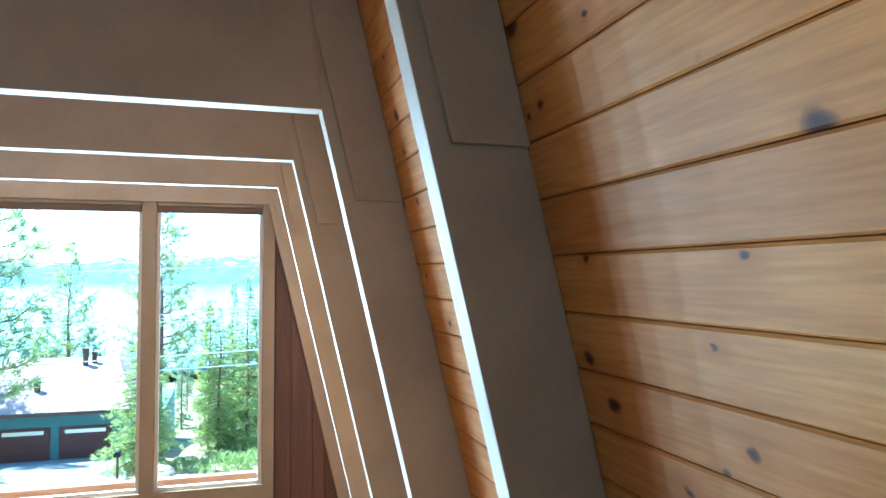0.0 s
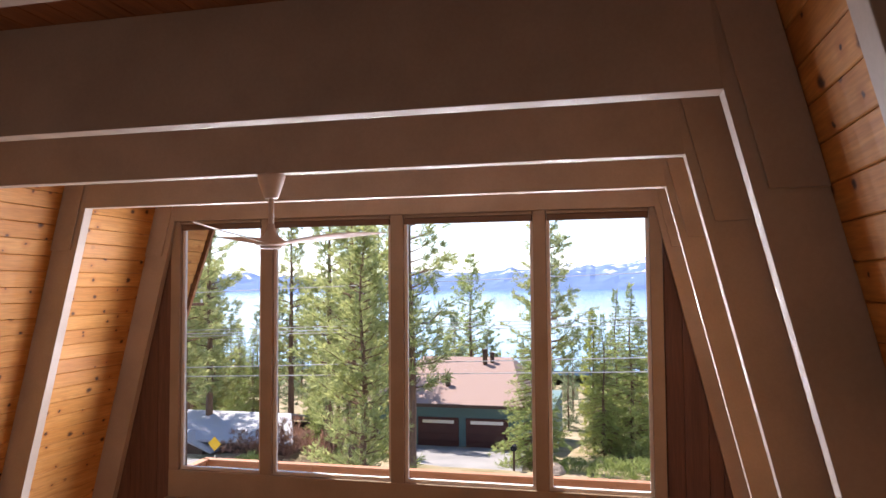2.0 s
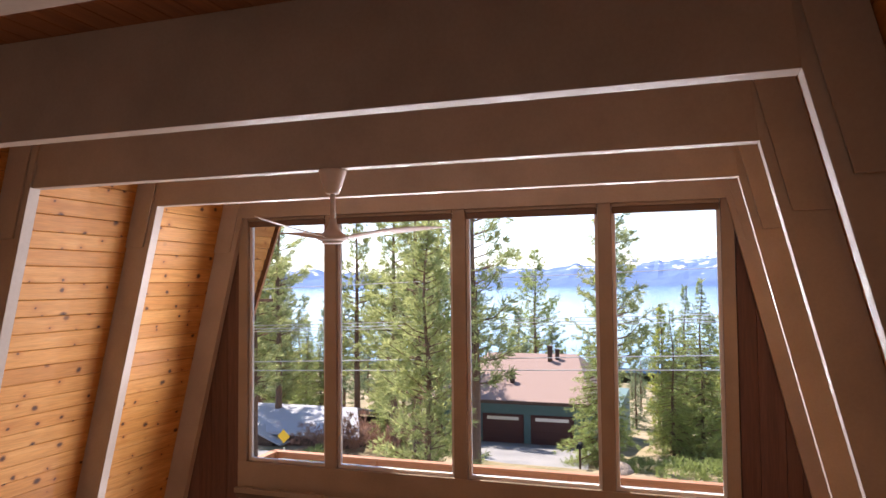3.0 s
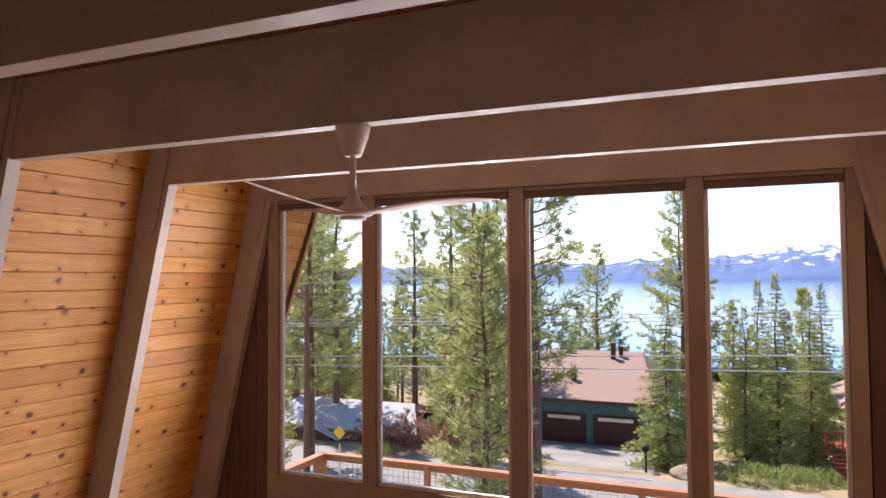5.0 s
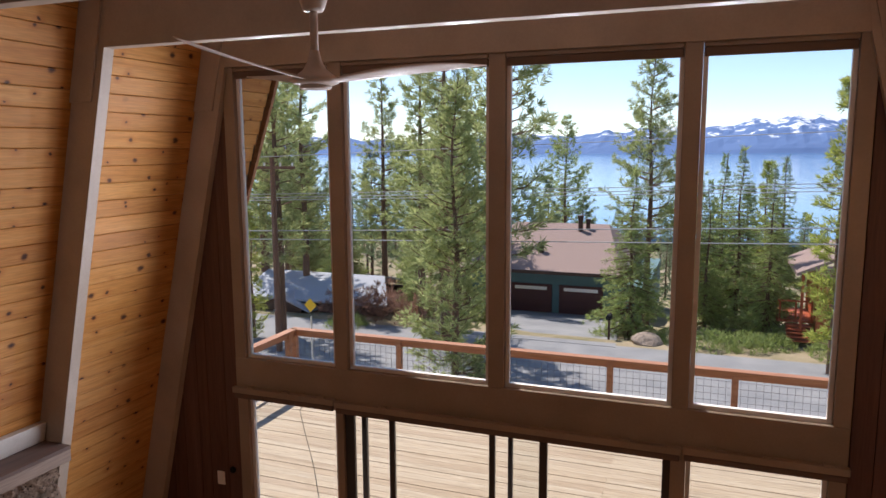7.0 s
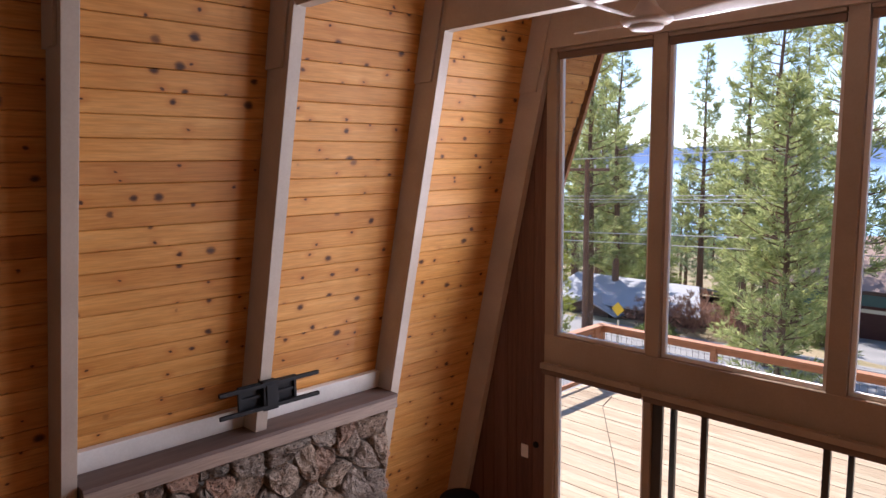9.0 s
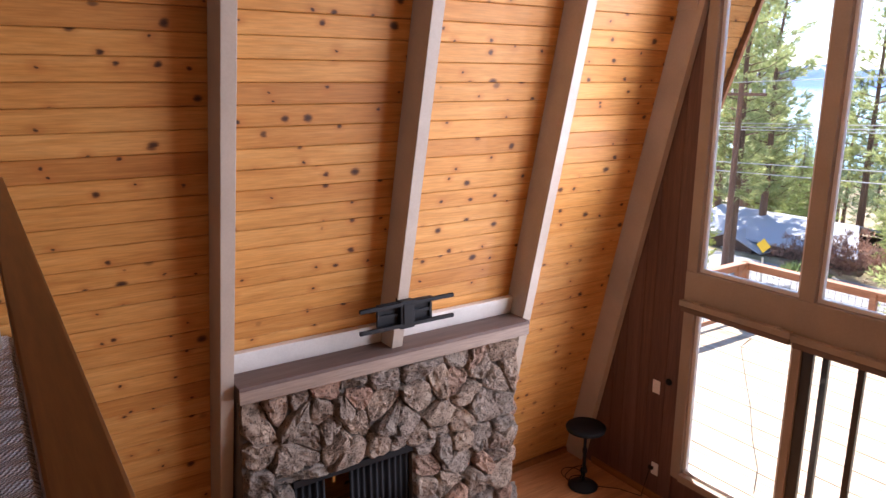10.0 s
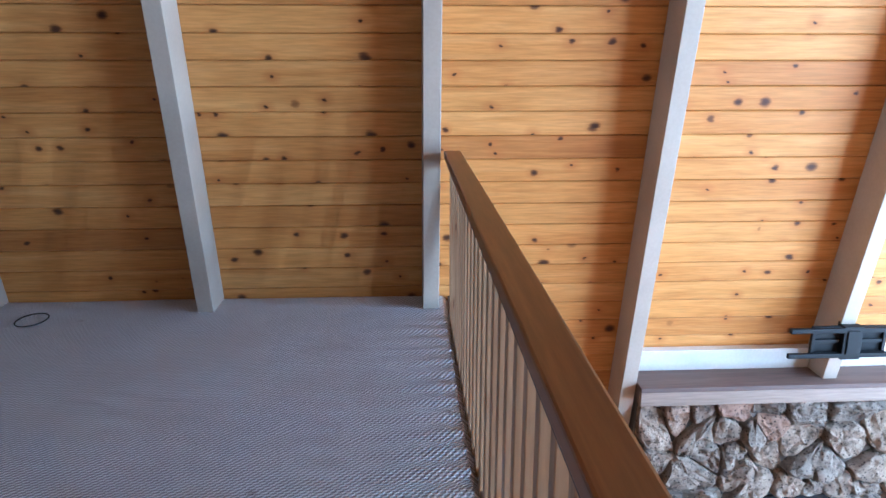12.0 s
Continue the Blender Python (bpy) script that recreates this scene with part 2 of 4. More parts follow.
def needle_material(name, a, b):
    m = Mat(name, a, 0.6, 0, 0.3)
    m.color(m.mix(m.island(), a, b))
    tl, mx = m.n.new("ShaderNodeBsdfTranslucent"), m.n.new("ShaderNodeMixShader")
    m.l.new(m.mix(m.island(), a, b), tl.inputs[0])
    mx.inputs[0].default_value = 0.62
    m.l.new(m.b.outputs[0], mx.inputs[1])
    m.l.new(tl.outputs[0], mx.inputs[2])
    m.l.new(mx.outputs[0], m.n["Material Output"].inputs[0])
    return m


PINE_NEEDLES = needle_material("pine needles", (0.22, 0.27, 0.10), (0.52, 0.55, 0.24))
SPRUCE_NEEDLES = needle_material("spruce needles", (0.20, 0.27, 0.09), (0.46, 0.52, 0.19))
YELLOW_NEEDLES = needle_material("young pine needles", (0.28, 0.33, 0.07), (0.52, 0.54, 0.14))
FAR_NEEDLES = needle_material("far needles", (0.14, 0.20, 0.11), (0.30, 0.36, 0.19))
SHRUB = needle_material("shrub leaves", (0.17, 0.23, 0.06), (0.36, 0.42, 0.16))
TWIGS = needle_material("bare twigs", (0.2, 0.1, 0.07), (0.34, 0.2, 0.15))


def ground_material():
    m = Mat("forest ground", (0.2, 0.15, 0.1), 0.95, 0, 0.1)
    v = m.coords()
    col = m.ramp(m.noise(v, 0.5, 8, 0.6), [(0.3, (0.16, 0.15, 0.07)), (0.5, (0.33, 0.27, 0.17)), (0.7, (0.42, 0.33, 0.23))])
    m.color(m.mix(0.3, col, m.ramp(m.noise(v, 9, 5), [(0.35, (0.3, 0.3, 0.3)), (0.7, (1, 1, 1))]), "MULTIPLY"))
    return m


def asphalt_material():
    m = Mat("asphalt", (0.16, 0.16, 0.165), 0.9, 0, 0.2)
    v = m.coords()
    col = m.ramp(m.noise(v, 0.7, 7), [(0.3, (0.22, 0.22, 0.225)), (0.7, (0.31, 0.305, 0.30))])
    m.color(m.mix(0.25, col, m.ramp(m.noise(v, 60, 2), [(0.3, (0.3, 0.3, 0.3)), (0.7, (1, 1, 1))]), "MULTIPLY"))
    return m


GROUND, ASPHALT = ground_material(), asphalt_material()


def roof_material(name, a, b):
    m = Mat(name, a, 0.9, 0, 0.2)
    v = m.coords()
    m.color(m.mix(m.noise(m.coords((1, 4, 4)), 3, 5), a, b))
    m.bump(m.noise(v, 20, 4), 0.4, 0.02)
    return m


ROOF_BROWN = roof_material("brown shingle", (0.34, 0.25, 0.22), (0.24, 0.17, 0.15))
ROOF_GREY = roof_material("grey metal roof", (0.42, 0.43, 0.46), (0.32, 0.33, 0.36))


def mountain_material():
    m = Mat("hazed snowy mountain", (0.2, 0.27, 0.42), 0.95, 0, 0.0)
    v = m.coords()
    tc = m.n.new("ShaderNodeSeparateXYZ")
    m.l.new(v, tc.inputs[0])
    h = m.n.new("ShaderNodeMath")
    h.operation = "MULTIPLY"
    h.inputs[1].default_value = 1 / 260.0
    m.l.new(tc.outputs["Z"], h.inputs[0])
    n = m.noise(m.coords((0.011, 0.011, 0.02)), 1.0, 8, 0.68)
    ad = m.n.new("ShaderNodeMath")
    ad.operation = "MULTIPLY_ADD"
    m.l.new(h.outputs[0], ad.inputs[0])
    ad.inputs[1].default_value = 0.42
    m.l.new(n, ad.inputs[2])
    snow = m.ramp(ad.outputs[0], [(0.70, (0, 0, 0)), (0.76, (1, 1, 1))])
    # blue distance haze is mixed into the forest colour here
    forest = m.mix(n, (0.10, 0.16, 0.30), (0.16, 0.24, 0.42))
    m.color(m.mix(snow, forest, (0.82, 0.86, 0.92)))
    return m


def water_material():
    m = Mat("lake water", (0.06, 0.17, 0.32), 0.12, 0, 0.5)
    v = m.coords((0.02, 0.004, 1))
    n = m.noise(v, 3.0, 6)
    m.color(m.mix(n, (0.05, 0.16, 0.33), (0.12, 0.27, 0.45)))
    m.bump(m.noise(m.coords((0.6, 0.15, 1)), 1.0, 4), 0.25, 0.3)
    return m


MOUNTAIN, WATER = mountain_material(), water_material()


# ---- mesh helpers ----
def finish(name, bm, mat, parent=None, label="", smooth=False):
    me = bpy.data.meshes.new(name)
    bm.normal_update()
    bm.to_mesh(me)
    bm.free()
    me.materials.append(mat.m if isinstance(mat, Mat) else mat)
    if smooth:
        for p in me.polygons:
            p.use_smooth = True
    ob = new(name, me)
    if parent:
        ob.parent = parent
    if label:
        ob["label"] = label
    return ob


def part(name, bm, material, parent, label="", smooth=False):
    return finish(name, bm, material, parent, label, smooth)


def from_data(name, verts, faces, mat, parent=None):
    me = bpy.data.meshes.new(name)
    me.from_pydata(verts, [], faces)
    me.update()
    me.materials.append(mat.m if isinstance(mat, Mat) else mat)
    ob = new(name, me)
    if parent:
        ob.parent = parent
    return ob


def thing(name, label, category, group="", at=(0, 0, 0)):
    ob = new(name)
    ob.location = at
    return tagged(ob, label, category, group)


def box_into(bm, lo, hi, bevel=0.0):
    r = bmesh.ops.create_cube(bm, size=1.0)
    vs = r["verts"]
    c = [(a + b) / 2 for a, b in zip(lo, hi)]
    s = [b - a for a, b in zip(lo, hi)]
    for v in vs:
        v.co = Vector((c[0] + v.co.x * s[0], c[1] + v.co.y * s[1], c[2] + v.co.z * s[2]))
    if bevel:
        es = list({e for v in vs for e in v.link_edges})
        bmesh.ops.bevel(bm, geom=es, offset=bevel, segments=2, affect="EDGES", profile=0.6)
    return bm


def box(lo, hi, bevel=0.0):
    return box_into(bmesh.new(), lo, hi, bevel)


def prism(poly, axis, a, b, bevel=0.0):
    """A polygon in the two other axes, drawn out along an axis from a to b."""
    bm = bmesh.new()

    def at(p, q):
        return {0: (q, p[0], p[1]), 1: (p[0], q, p[1]), 2: (p[0], p[1], q)}[axis]
    va, vb = [bm.verts.new(at(p, a)) for p in poly], [bm.verts.new(at(p, b)) for p in poly]
    bm.faces.new(va)
    bm.faces.new(vb[::-1])
    for i in range(len(poly)):
        j = (i + 1) % len(poly)
        bm.faces.new((va[j], va[i], vb[i], vb[j]))
    bmesh.ops.recalc_face_normals(bm, faces=bm.faces)
    if bevel:
        bmesh.ops.bevel(bm, geom=list(bm.edges), offset=bevel, segments=2, affect="EDGES", profile=0.6)
    return bm


def lathe(profile, seg=28, bm=None, centre=(0, 0)):
    """A turned body from (radius, z) pairs."""
    bm = bm or bmesh.new()
    rings = []
    for r, z in profile:
        rings.append([bm.verts.new((centre[0] + max(r, 1e-4) * math.cos(2 * math.pi * i / seg), centre[1] + max(r, 1e-4) * math.sin(2 * math.pi * i / seg), z)) for i in range(seg)])
    for a, b in zip(rings, rings[1:]):
        for i in range(seg):
            j = (i + 1) % seg
            bm.faces.new((a[i], a[j], b[j], b[i]))
    bm.faces.new(rings[0][::-1])
    bm.faces.new(rings[-1])
    bmesh.ops.recalc_face_normals(bm, faces=bm.faces)
    return bm


def tube(points, radius, seg=6, bm=None):
    """A round tube along points."""
    bm = bm or bmesh.new()
    pts = [Vector(p) for p in points]
    rings = []
    for i, p in enumerate(pts):
        d = (pts[min(i + 1, len(pts) - 1)] - pts[max(i - 1, 0)]).normalized()
        u = d.cross(Vector((0, 0, 1)) if abs(d.z) < 0.9 else Vector((1, 0, 0))).normalized()
        w = d.cross(u)
        r = radius[i] if isinstance(radius, (list, tuple)) else radius
        rings.append([bm.verts.new(p + r * (math.cos(2 * math.pi * k / seg) * u + math.sin(2 * math.pi * k / seg) * w)) for k in range(seg)])
    for a, b in zip(rings, rings[1:]):
        for k in range(seg):
            j = (k + 1) % seg
            bm.faces.new((a[k], a[j], b[j], b[k]))
    bm.faces.new(rings[0][::-1])
    bm.faces.new(rings[-1])
    return bm


def structure(name, bm, mat, label, category):
    return tagged(finish(name, bm, mat), label, category, kind="structure")


# ---- plan ----
BAY = 1.22                      # spacing of the frames
FRAMES = [-0.03] + [BAY * k for k in range(1, 5)]
Z_TIE, HALF, SLOPE, DEEP = 2.243, 2.278, 0.2385, 0.237
THICK = 0.088                   # rafter thickness
FLOOR, CEIL = -2.45, 2.71
WALL_Y = 4.95
BACK = -3.75
EAVE_Y = 6.0


def inner(z):
    """Half-width of the room at the rafters' inner edge."""
    return HALF + SLOPE * (Z_TIE - z)


def eave(z):
    """How far the roof reaches out at a height: its edge leans outwards to the top."""
    return max(5.13, 5.51 + 0.18 * z)


def lean(bm):
    """Set the outer end of a roof piece on the leaning eave line."""
    for v in bm.verts:
        if v.co.y > 5.0:
            v.co.y += eave(v.co.z) - EAVE_Y
    return bm


def skin(z):
    """Half-width at the boards' face."""
    return inner(z) + DEEP


# ---- large structure ----
structure("floor", box((-3.9, BACK, FLOOR - 0.2), (3.9, WALL_Y + 0.12, FLOOR - 0.012)), FLOORWOOD, "warm brown wooden living room floor", "floor")
for side, nm in ((-1, "west"), (1, "east")):
    # outer roof slab behind the boards
    z0, z1 = FLOOR - 0.3, CEIL + 0.4
    poly = [(side * (skin(z) + d), z) for z, d in ((z0, 0.022), (z1, 0.022), (z1, 0.17), (z0, 0.17))]
    structure("roof_" + nm, lean(prism(poly, 1, BACK - 0.2, EAVE_Y)), DARKSIDING, "steep dark roof slope of the cabin", "roof")
    fas = [(side * (skin(z) + d), z) for z, d in ((z0, -0.03), (z1, -0.03), (z1, 0.19), (z0, 0.19))]
    structure("trim_" + nm, lean(prism(fas, 1, EAVE_Y, EAVE_Y + 0.04)), REDWOOD, "brown painted barge board along the roof edge", "trim")
structure("wall_south", box((-4.1, BACK - 0.15, FLOOR - 0.2), (4.1, BACK, CEIL + 0.4)), PLASTER, "plain wall closing the house behind the loft", "wall")
roof_top = structure("roof_top", box((-2.6, BACK - 0.2, CEIL + 0.06), (2.6, eave(CEIL), CEIL + 0.3)), DARKSIDING, "flat cover above the ceiling boards", "roof")
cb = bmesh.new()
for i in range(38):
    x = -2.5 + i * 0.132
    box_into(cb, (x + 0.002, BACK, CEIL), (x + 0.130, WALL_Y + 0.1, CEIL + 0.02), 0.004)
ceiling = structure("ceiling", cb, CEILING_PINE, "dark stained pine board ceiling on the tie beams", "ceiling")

# loft floor with carpet
structure("loft_floor", box((-3.15, BACK, -0.26), (3.15, 0.085, -0.03)), TAUPE, "painted timber floor of the open loft", "loft floor")


def carpet():
    bm = bmesh.new()
    nx, ny = 230, 110
    x0, x1, y0, y1 = -3.04, 3.04, BACK, 0.108
    grid = []
    for j in range(ny + 1):
        t = j / ny
        y = y0 + (y1 - y0) * (1 - (1 - t) ** 2.2)
        row = []
        for i in range(nx + 1):
            x = x0 + (x1 - x0) * i / nx
            edge = max(0.0, 1 - (y1 - y) / 0.5)
            # ripples at baluster spacing shape in the light stripes falling between balusters
            z = 0.006 * edge * math.cos(2 * math.pi * (x + 2.62) / 0.128) + 0.006 * noise.noise(Vector((x * 1.7, y * 1.7, 0.3))) + 0.004 * noise.noise(Vector((x * 7.0, y * 4.0, 2.1))) ** 3 * 4
            z -= 0.03 * max(0.0, 1 - (y1 - y) / 0.03)
            row.append(bm.verts.new((x, y, z)))
        grid.append(row)
    for a, b in zip(grid, grid[1:]):
        for i in range(nx):
            bm.faces.new((a[i], a[i + 1], b[i + 1], b[i]))
    return tagged(finish("carpet", bm, CARPET, smooth=True), "worn grey-lilac woven carpet, baluster light stripes shaped as edge ripples", "carpet", kind="structure")


carpet()


# ---- frames of the house ----
def a_frame(y, foot, name_label, west=0.0, east=0.0):
    """A frame of two rafters and a tie beam; west and east set the rafters off along the house."""
    th = thing("a_frame", name_label, "timber frame", "frames of the house", (0, y, 0))
    for s, off in ((-1, west), (1, east)):
        poly = [(s * inner(foot), foot), (s * inner(CEIL), CEIL), (s * skin(CEIL), CEIL), (s * skin(foot), foot)]
        part("rafter", prism(poly, 1, off, off + THICK, 0.004), TAUPE, th)
        zt = 1.9
        g = [(s * (inner(zt) + 0.05), zt), (s * (inner(CEIL) + 0.05), CEIL), (s * (skin(CEIL) - 0.002), CEIL), (s * (skin(zt) - 0.002), zt)]
        part("gusset", prism(g, 1, off - 0.019, off, 0.004), TAUPE, th, "plywood gusset plate painted taupe")
    w = inner(CEIL) + 0.06
    part("tie_beam", prism([(-inner(Z_TIE), Z_TIE), (inner(Z_TIE), Z_TIE), (w, CEIL), (-w, CEIL)], 1, -0.002, THICK + 0.002, 0.004), TAUPE, th)
    return th


for k, y in enumerate(FRAMES):
    a_frame(y, 0.0 if k == 0 else FLOOR, "taupe painted timber frame with sloped rafters and tie beam", (-0.008, -0.05, -0.02, 0, 0)[k], (0.04, 0, 0, 0, 0)[k])
for k in (1, 2):
    a_frame(FRAMES[0] - BAY * k, 0.0, "taupe painted timber frame standing on the loft carpet", -0.03)

# ---- window wall ----
XS = [(-2.215, -1.38), (-1.225, -0.08), (0.08, 1.23), (1.38, 2.215)]
UP0, UP1 = -0.17, 2.225
LO0, LO1 = -2.02, -0.55
YG = WALL_Y


def wall_north():
    bm = bmesh.new()
    y0, y1 = WALL_Y + 0.02, WALL_Y + 0.14
    for s in (-1, 1):
        poly = [(s * 2.34, FLOOR), (s * 2.34, CEIL), (s * skin(CEIL), CEIL), (s * skin(FLOOR), FLOOR)]
        q = prism(poly, 1, y0, y1)
        me = bpy.data.meshes.new("tmp")
        q.to_mesh(me)
        q.free()
        bm.from_mesh(me)
        bpy.data.meshes.remove(me)
    box_into(bm, (-2.34, y0, 2.31), (2.34, y1, CEIL))
    for a, b in ((-2.34, -1.33), (1.33, 2.34)):
        box_into(bm, (a, y0, FLOOR), (b, y1, LO0 - 0.07))
    return structure("wall_north", bm, PANEL, "dark brown panelled wall around the tall windows", "wall")


north = wall_north()
# vertical panel boards beside the windows
for s in (-1, 1):
    x = 2.345
    i = 0
    while x < skin(FLOOR) - 0.02:
        w = (0.14, 0.19, 0.11, 0.17)[i % 4]
        xb = min(x + w - 0.004, skin(FLOOR) - 0.01)
        za = min(CEIL - 0.01, Z_TIE + (HALF + DEEP - x) / SLOPE)
        zb = max(FLOOR + 0.02, min(CEIL - 0.01, Z_TIE + (HALF + DEEP - xb) / SLOPE))
        part("panel_board", prism([(s * x, FLOOR), (s * x, za), (s * xb, zb), (s * xb, FLOOR)], 1, WALL_Y - 0.002, WALL_Y + 0.019, 0.003), PANEL, north)
        x, i = x + w, i + 1


def window_unit(name, x0, x1, z0, z1, blind, label):
    th = tagged(new(name), label, "window", "windows of the lake wall", "structure")
    d = 0.05
    fr = 0.03
    for nm, lo, hi in (("window_frame", (x0, YG + 0.01, z0), (x0 + fr, YG + d, z1)), ("window_frame", (x1 - fr, YG + 0.01, z0), (x1, YG + d, z1)),
                       ("window_frame", (x0 + fr, YG + 0.01, z1 - fr), (x1 - fr, YG + d, z1)), ("window_frame", (x0 + fr, YG + 0.01, z0), (x1 - fr, YG + d, z0 + fr))):
        part(nm, box(lo, hi, 0.003), WHITE, th)
    p = part("pane", box((x0 + fr * 0.6, YG + 0.03, z0 + fr * 0.6), (x1 - fr * 0.6, YG + 0.034, z1 - fr * 0.6)), GLASS, th)
    p.visible_shadow = False
    if blind:
        part("blind_cassette", box((x0 + 0.004, YG - 0.035, z1 - 0.03), (x1 - 0.004, YG + 0.009, z1 - 0.002), 0.006), FRAMEPAINT, th)
        bm = box((x0 + 0.006, YG - 0.022, z1 - 0.09), (x1 - 0.006, YG + 0.006, z1 - 0.031), 0.01)
        part("blind_roll", bm, BLIND, th, "rolled-up brown window blind")
    return th


for k, (a, b) in enumerate(XS):
    window_unit("window_%d" % (k + 1), a - 0.018, b + 0.018, UP0 - 0.018, UP1 + 0.018, True, "tall fixed window with rolled-up brown blind")
window_unit("window_5", XS[0][0] - 0.018, XS[0][1] + 0.018, LO0 - 0.018, LO1 + 0.018, False, "low fixed window beside the sliding door")
window_unit("window_6", XS[3][0] - 0.018, XS[3][1] + 0.018, LO0 - 0.018, LO1 + 0.018, False, "low fixed window beside the sliding door")

frame_th = tagged(new("window_surround"), "wide taupe painted wooden frame around the lake windows", "window frame", kind="structure")
FY0, FY1 = WALL_Y - 0.03, WALL_Y + 0.06
for x0, x1 in ((-2.335, -2.235), (-1.36, -1.245), (-0.06, 0.06), (1.25, 1.36), (2.235, 2.335)):
    part("mullion", box((x0, FY0, UP0 - 0.02), (x1, FY1, UP1 + 0.02), 0.004), FRAMEPAINT, frame_th)
part("head_board", box((-2.335, FY0, UP1 + 0.02), (2.335, FY1, UP1 + 0.11), 0.004), FRAMEPAINT, frame_th)
part("middle_board", box((-2.335, FY0 - 0.004, -0.534), (2.335, FY1, UP0 - 0.02), 0.004), FRAMEPAINT, frame_th)
for x0, x1 in ((-2.335, -2.235), (-1.36, -1.30), (1.26, 1.36), (2.235, 2.335)):
    part("jamb", box((x0, FY0 + 0.005, FLOOR if abs(x0 + x1) < 3 else LO0 - 0.09), (x1, FY1, -0.535), 0.004), FRAMEPAINT, frame_th)
for x0, x1 in ((-2.235, -1.36), (1.36, 2.235)):
    part("sill", box((x0, FY0 - 0.02, LO0 - 0.09), (x1, FY1, LO0 - 0.02), 0.004), FRAMEPAINT, frame_th)
# lower blind rails, in three lengths
for x0, x1, z in ((-2.345, -1.36, -0.44), (-1.355, 1.33, -0.452), (1.335, 2.345, -0.44)):
    th = tagged(new("blind_headrail"), "narrow taupe valance with rolled-up blind below it", "blind", "lower blinds")
    part("valance", box((x0, FY0 - 0.055, z - 0.05), (x1, FY0 - 0.005, z), 0.006), FRAMEPAINT, th)
    part("roll", box((x0 + 0.01, FY0 - 0.045, z - 0.1), (x1 - 0.01, FY0 - 0.006, z - 0.052), 0.012), BLIND, th, "rolled brown blind cloth")
    for q in range(3):
        bx = x0 + (x1 - x0) * (0.15 + 0.35 * q)
        part("bracket", box((bx, FY0 - 0.05, z + 0.001), (bx + 0.06, FY0 - 0.01, z + 0.012)), FRAMEPAINT, th)

slider = tagged(new("door_1"), "glazed sliding door with dark frame to the deck", "sliding door", kind="structure")
for x0, x1, yy in ((-1.298, -1.215, 0.0), (-1.165, -1.12, 0.035), (-0.90, -0.855, 0.0), (-0.06, -0.015, 0.0), (0.08, 0.115, 0.035), (0.33, 0.39, 0.0), (1.205, 1.26, 0.035)):
    part("stile", box((x0, WALL_Y + yy, FLOOR + 0.05), (x1, WALL_Y + yy + 0.035, -0.56), 0.004), DARKMETAL, slider)
part("head_track", box((-1.3, WALL_Y - 0.005, -0.56), (1.26, WALL_Y + 0.075, -0.535)), DARKMETAL, slider)
part("threshold", box((-1.3, WALL_Y - 0.01, FLOOR - 0.01), (1.26, WALL_Y + 0.09, FLOOR + 0.045), 0.006), ALU, slider)
for x0, x1, yy in ((-1.2, 0.35, 0.015), (0.1, 1.23, 0.05)):
    p = part("pane", box((x0, WALL_Y + yy, FLOOR + 0.05), (x1, WALL_Y + yy + 0.004, -0.56)), GLASS, slider)
    p.visible_shadow = False

# ---- fixtures on the north wall ----
sw = thing("light_switch", "white light switch plate on dark panelling", "switch", at=(-2.57, WALL_Y - 0.003, -1.34))
part("plate", box((-0.04, -0.008, -0.062), (0.04, 0, 0.062), 0.003), WHITE, sw)
part("rocker", box((-0.016, -0.012, -0.03), (0.016, -0.0085, 0.03), 0.002), WHITE, sw)
ou = thing("wall_outlet", "white wall outlet with a black plug in it", "outlet", at=(-2.52, WALL_Y - 0.003, -2.14))
part("plate", box((-0.038, -0.008, -0.06), (0.038, 0, 0.06), 0.003), WHITE, ou)
part("plug", box((-0.055, -0.035, -0.012), (-0.01, -0.0085, 0.02), 0.005), BLACK, ou, "black plug")
kn = thing("door_knob_stop", "small round black knob on the panelling", "knob", at=(-2.44, WALL_Y - 0.003, -1.245))
part("disc", lathe([(0.03, 0), (0.03, 0.012), (0.022, 0.02), (0.0, 0.022)], 20), BLACK, kn).rotation_euler = (radians(90), 0, 0)

bs = bmesh.new()
box_into(bs, (-3.3, WALL_Y - 0.02, FLOOR - 0.01), (-2.34, WALL_Y - 0.003, FLOOR + 0.07), 0.004)
structure("baseboard_1", bs, RAILWOOD, "narrow wooden baseboard under the panelling", "baseboard")
bs = box((-skin(FLOOR) + 0.0, 3.76, FLOOR - 0.01), (-skin(FLOOR) + 0.05, 4.86, FLOOR + 0.06), 0.004)
structure("baseboard_2", bs, RAILWOOD, "narrow wooden baseboard under the sloped boards", "baseboard")

# floor planks in the corner that the loft overlooks
fl = bpy.data.objects["floor"]
first_plank = part("plank", box((0.0, 0.0, -0.012), (0.118, 1.75, 0.0), 0.002), FLOORWOOD, fl)
for i in range(14):
    o = first_plank if i == 0 else new("plank", first_plank.data)
    o.parent = fl
    o.location = (-3.62 + 0.12 * i, WALL_Y - 1.765, FLOOR)

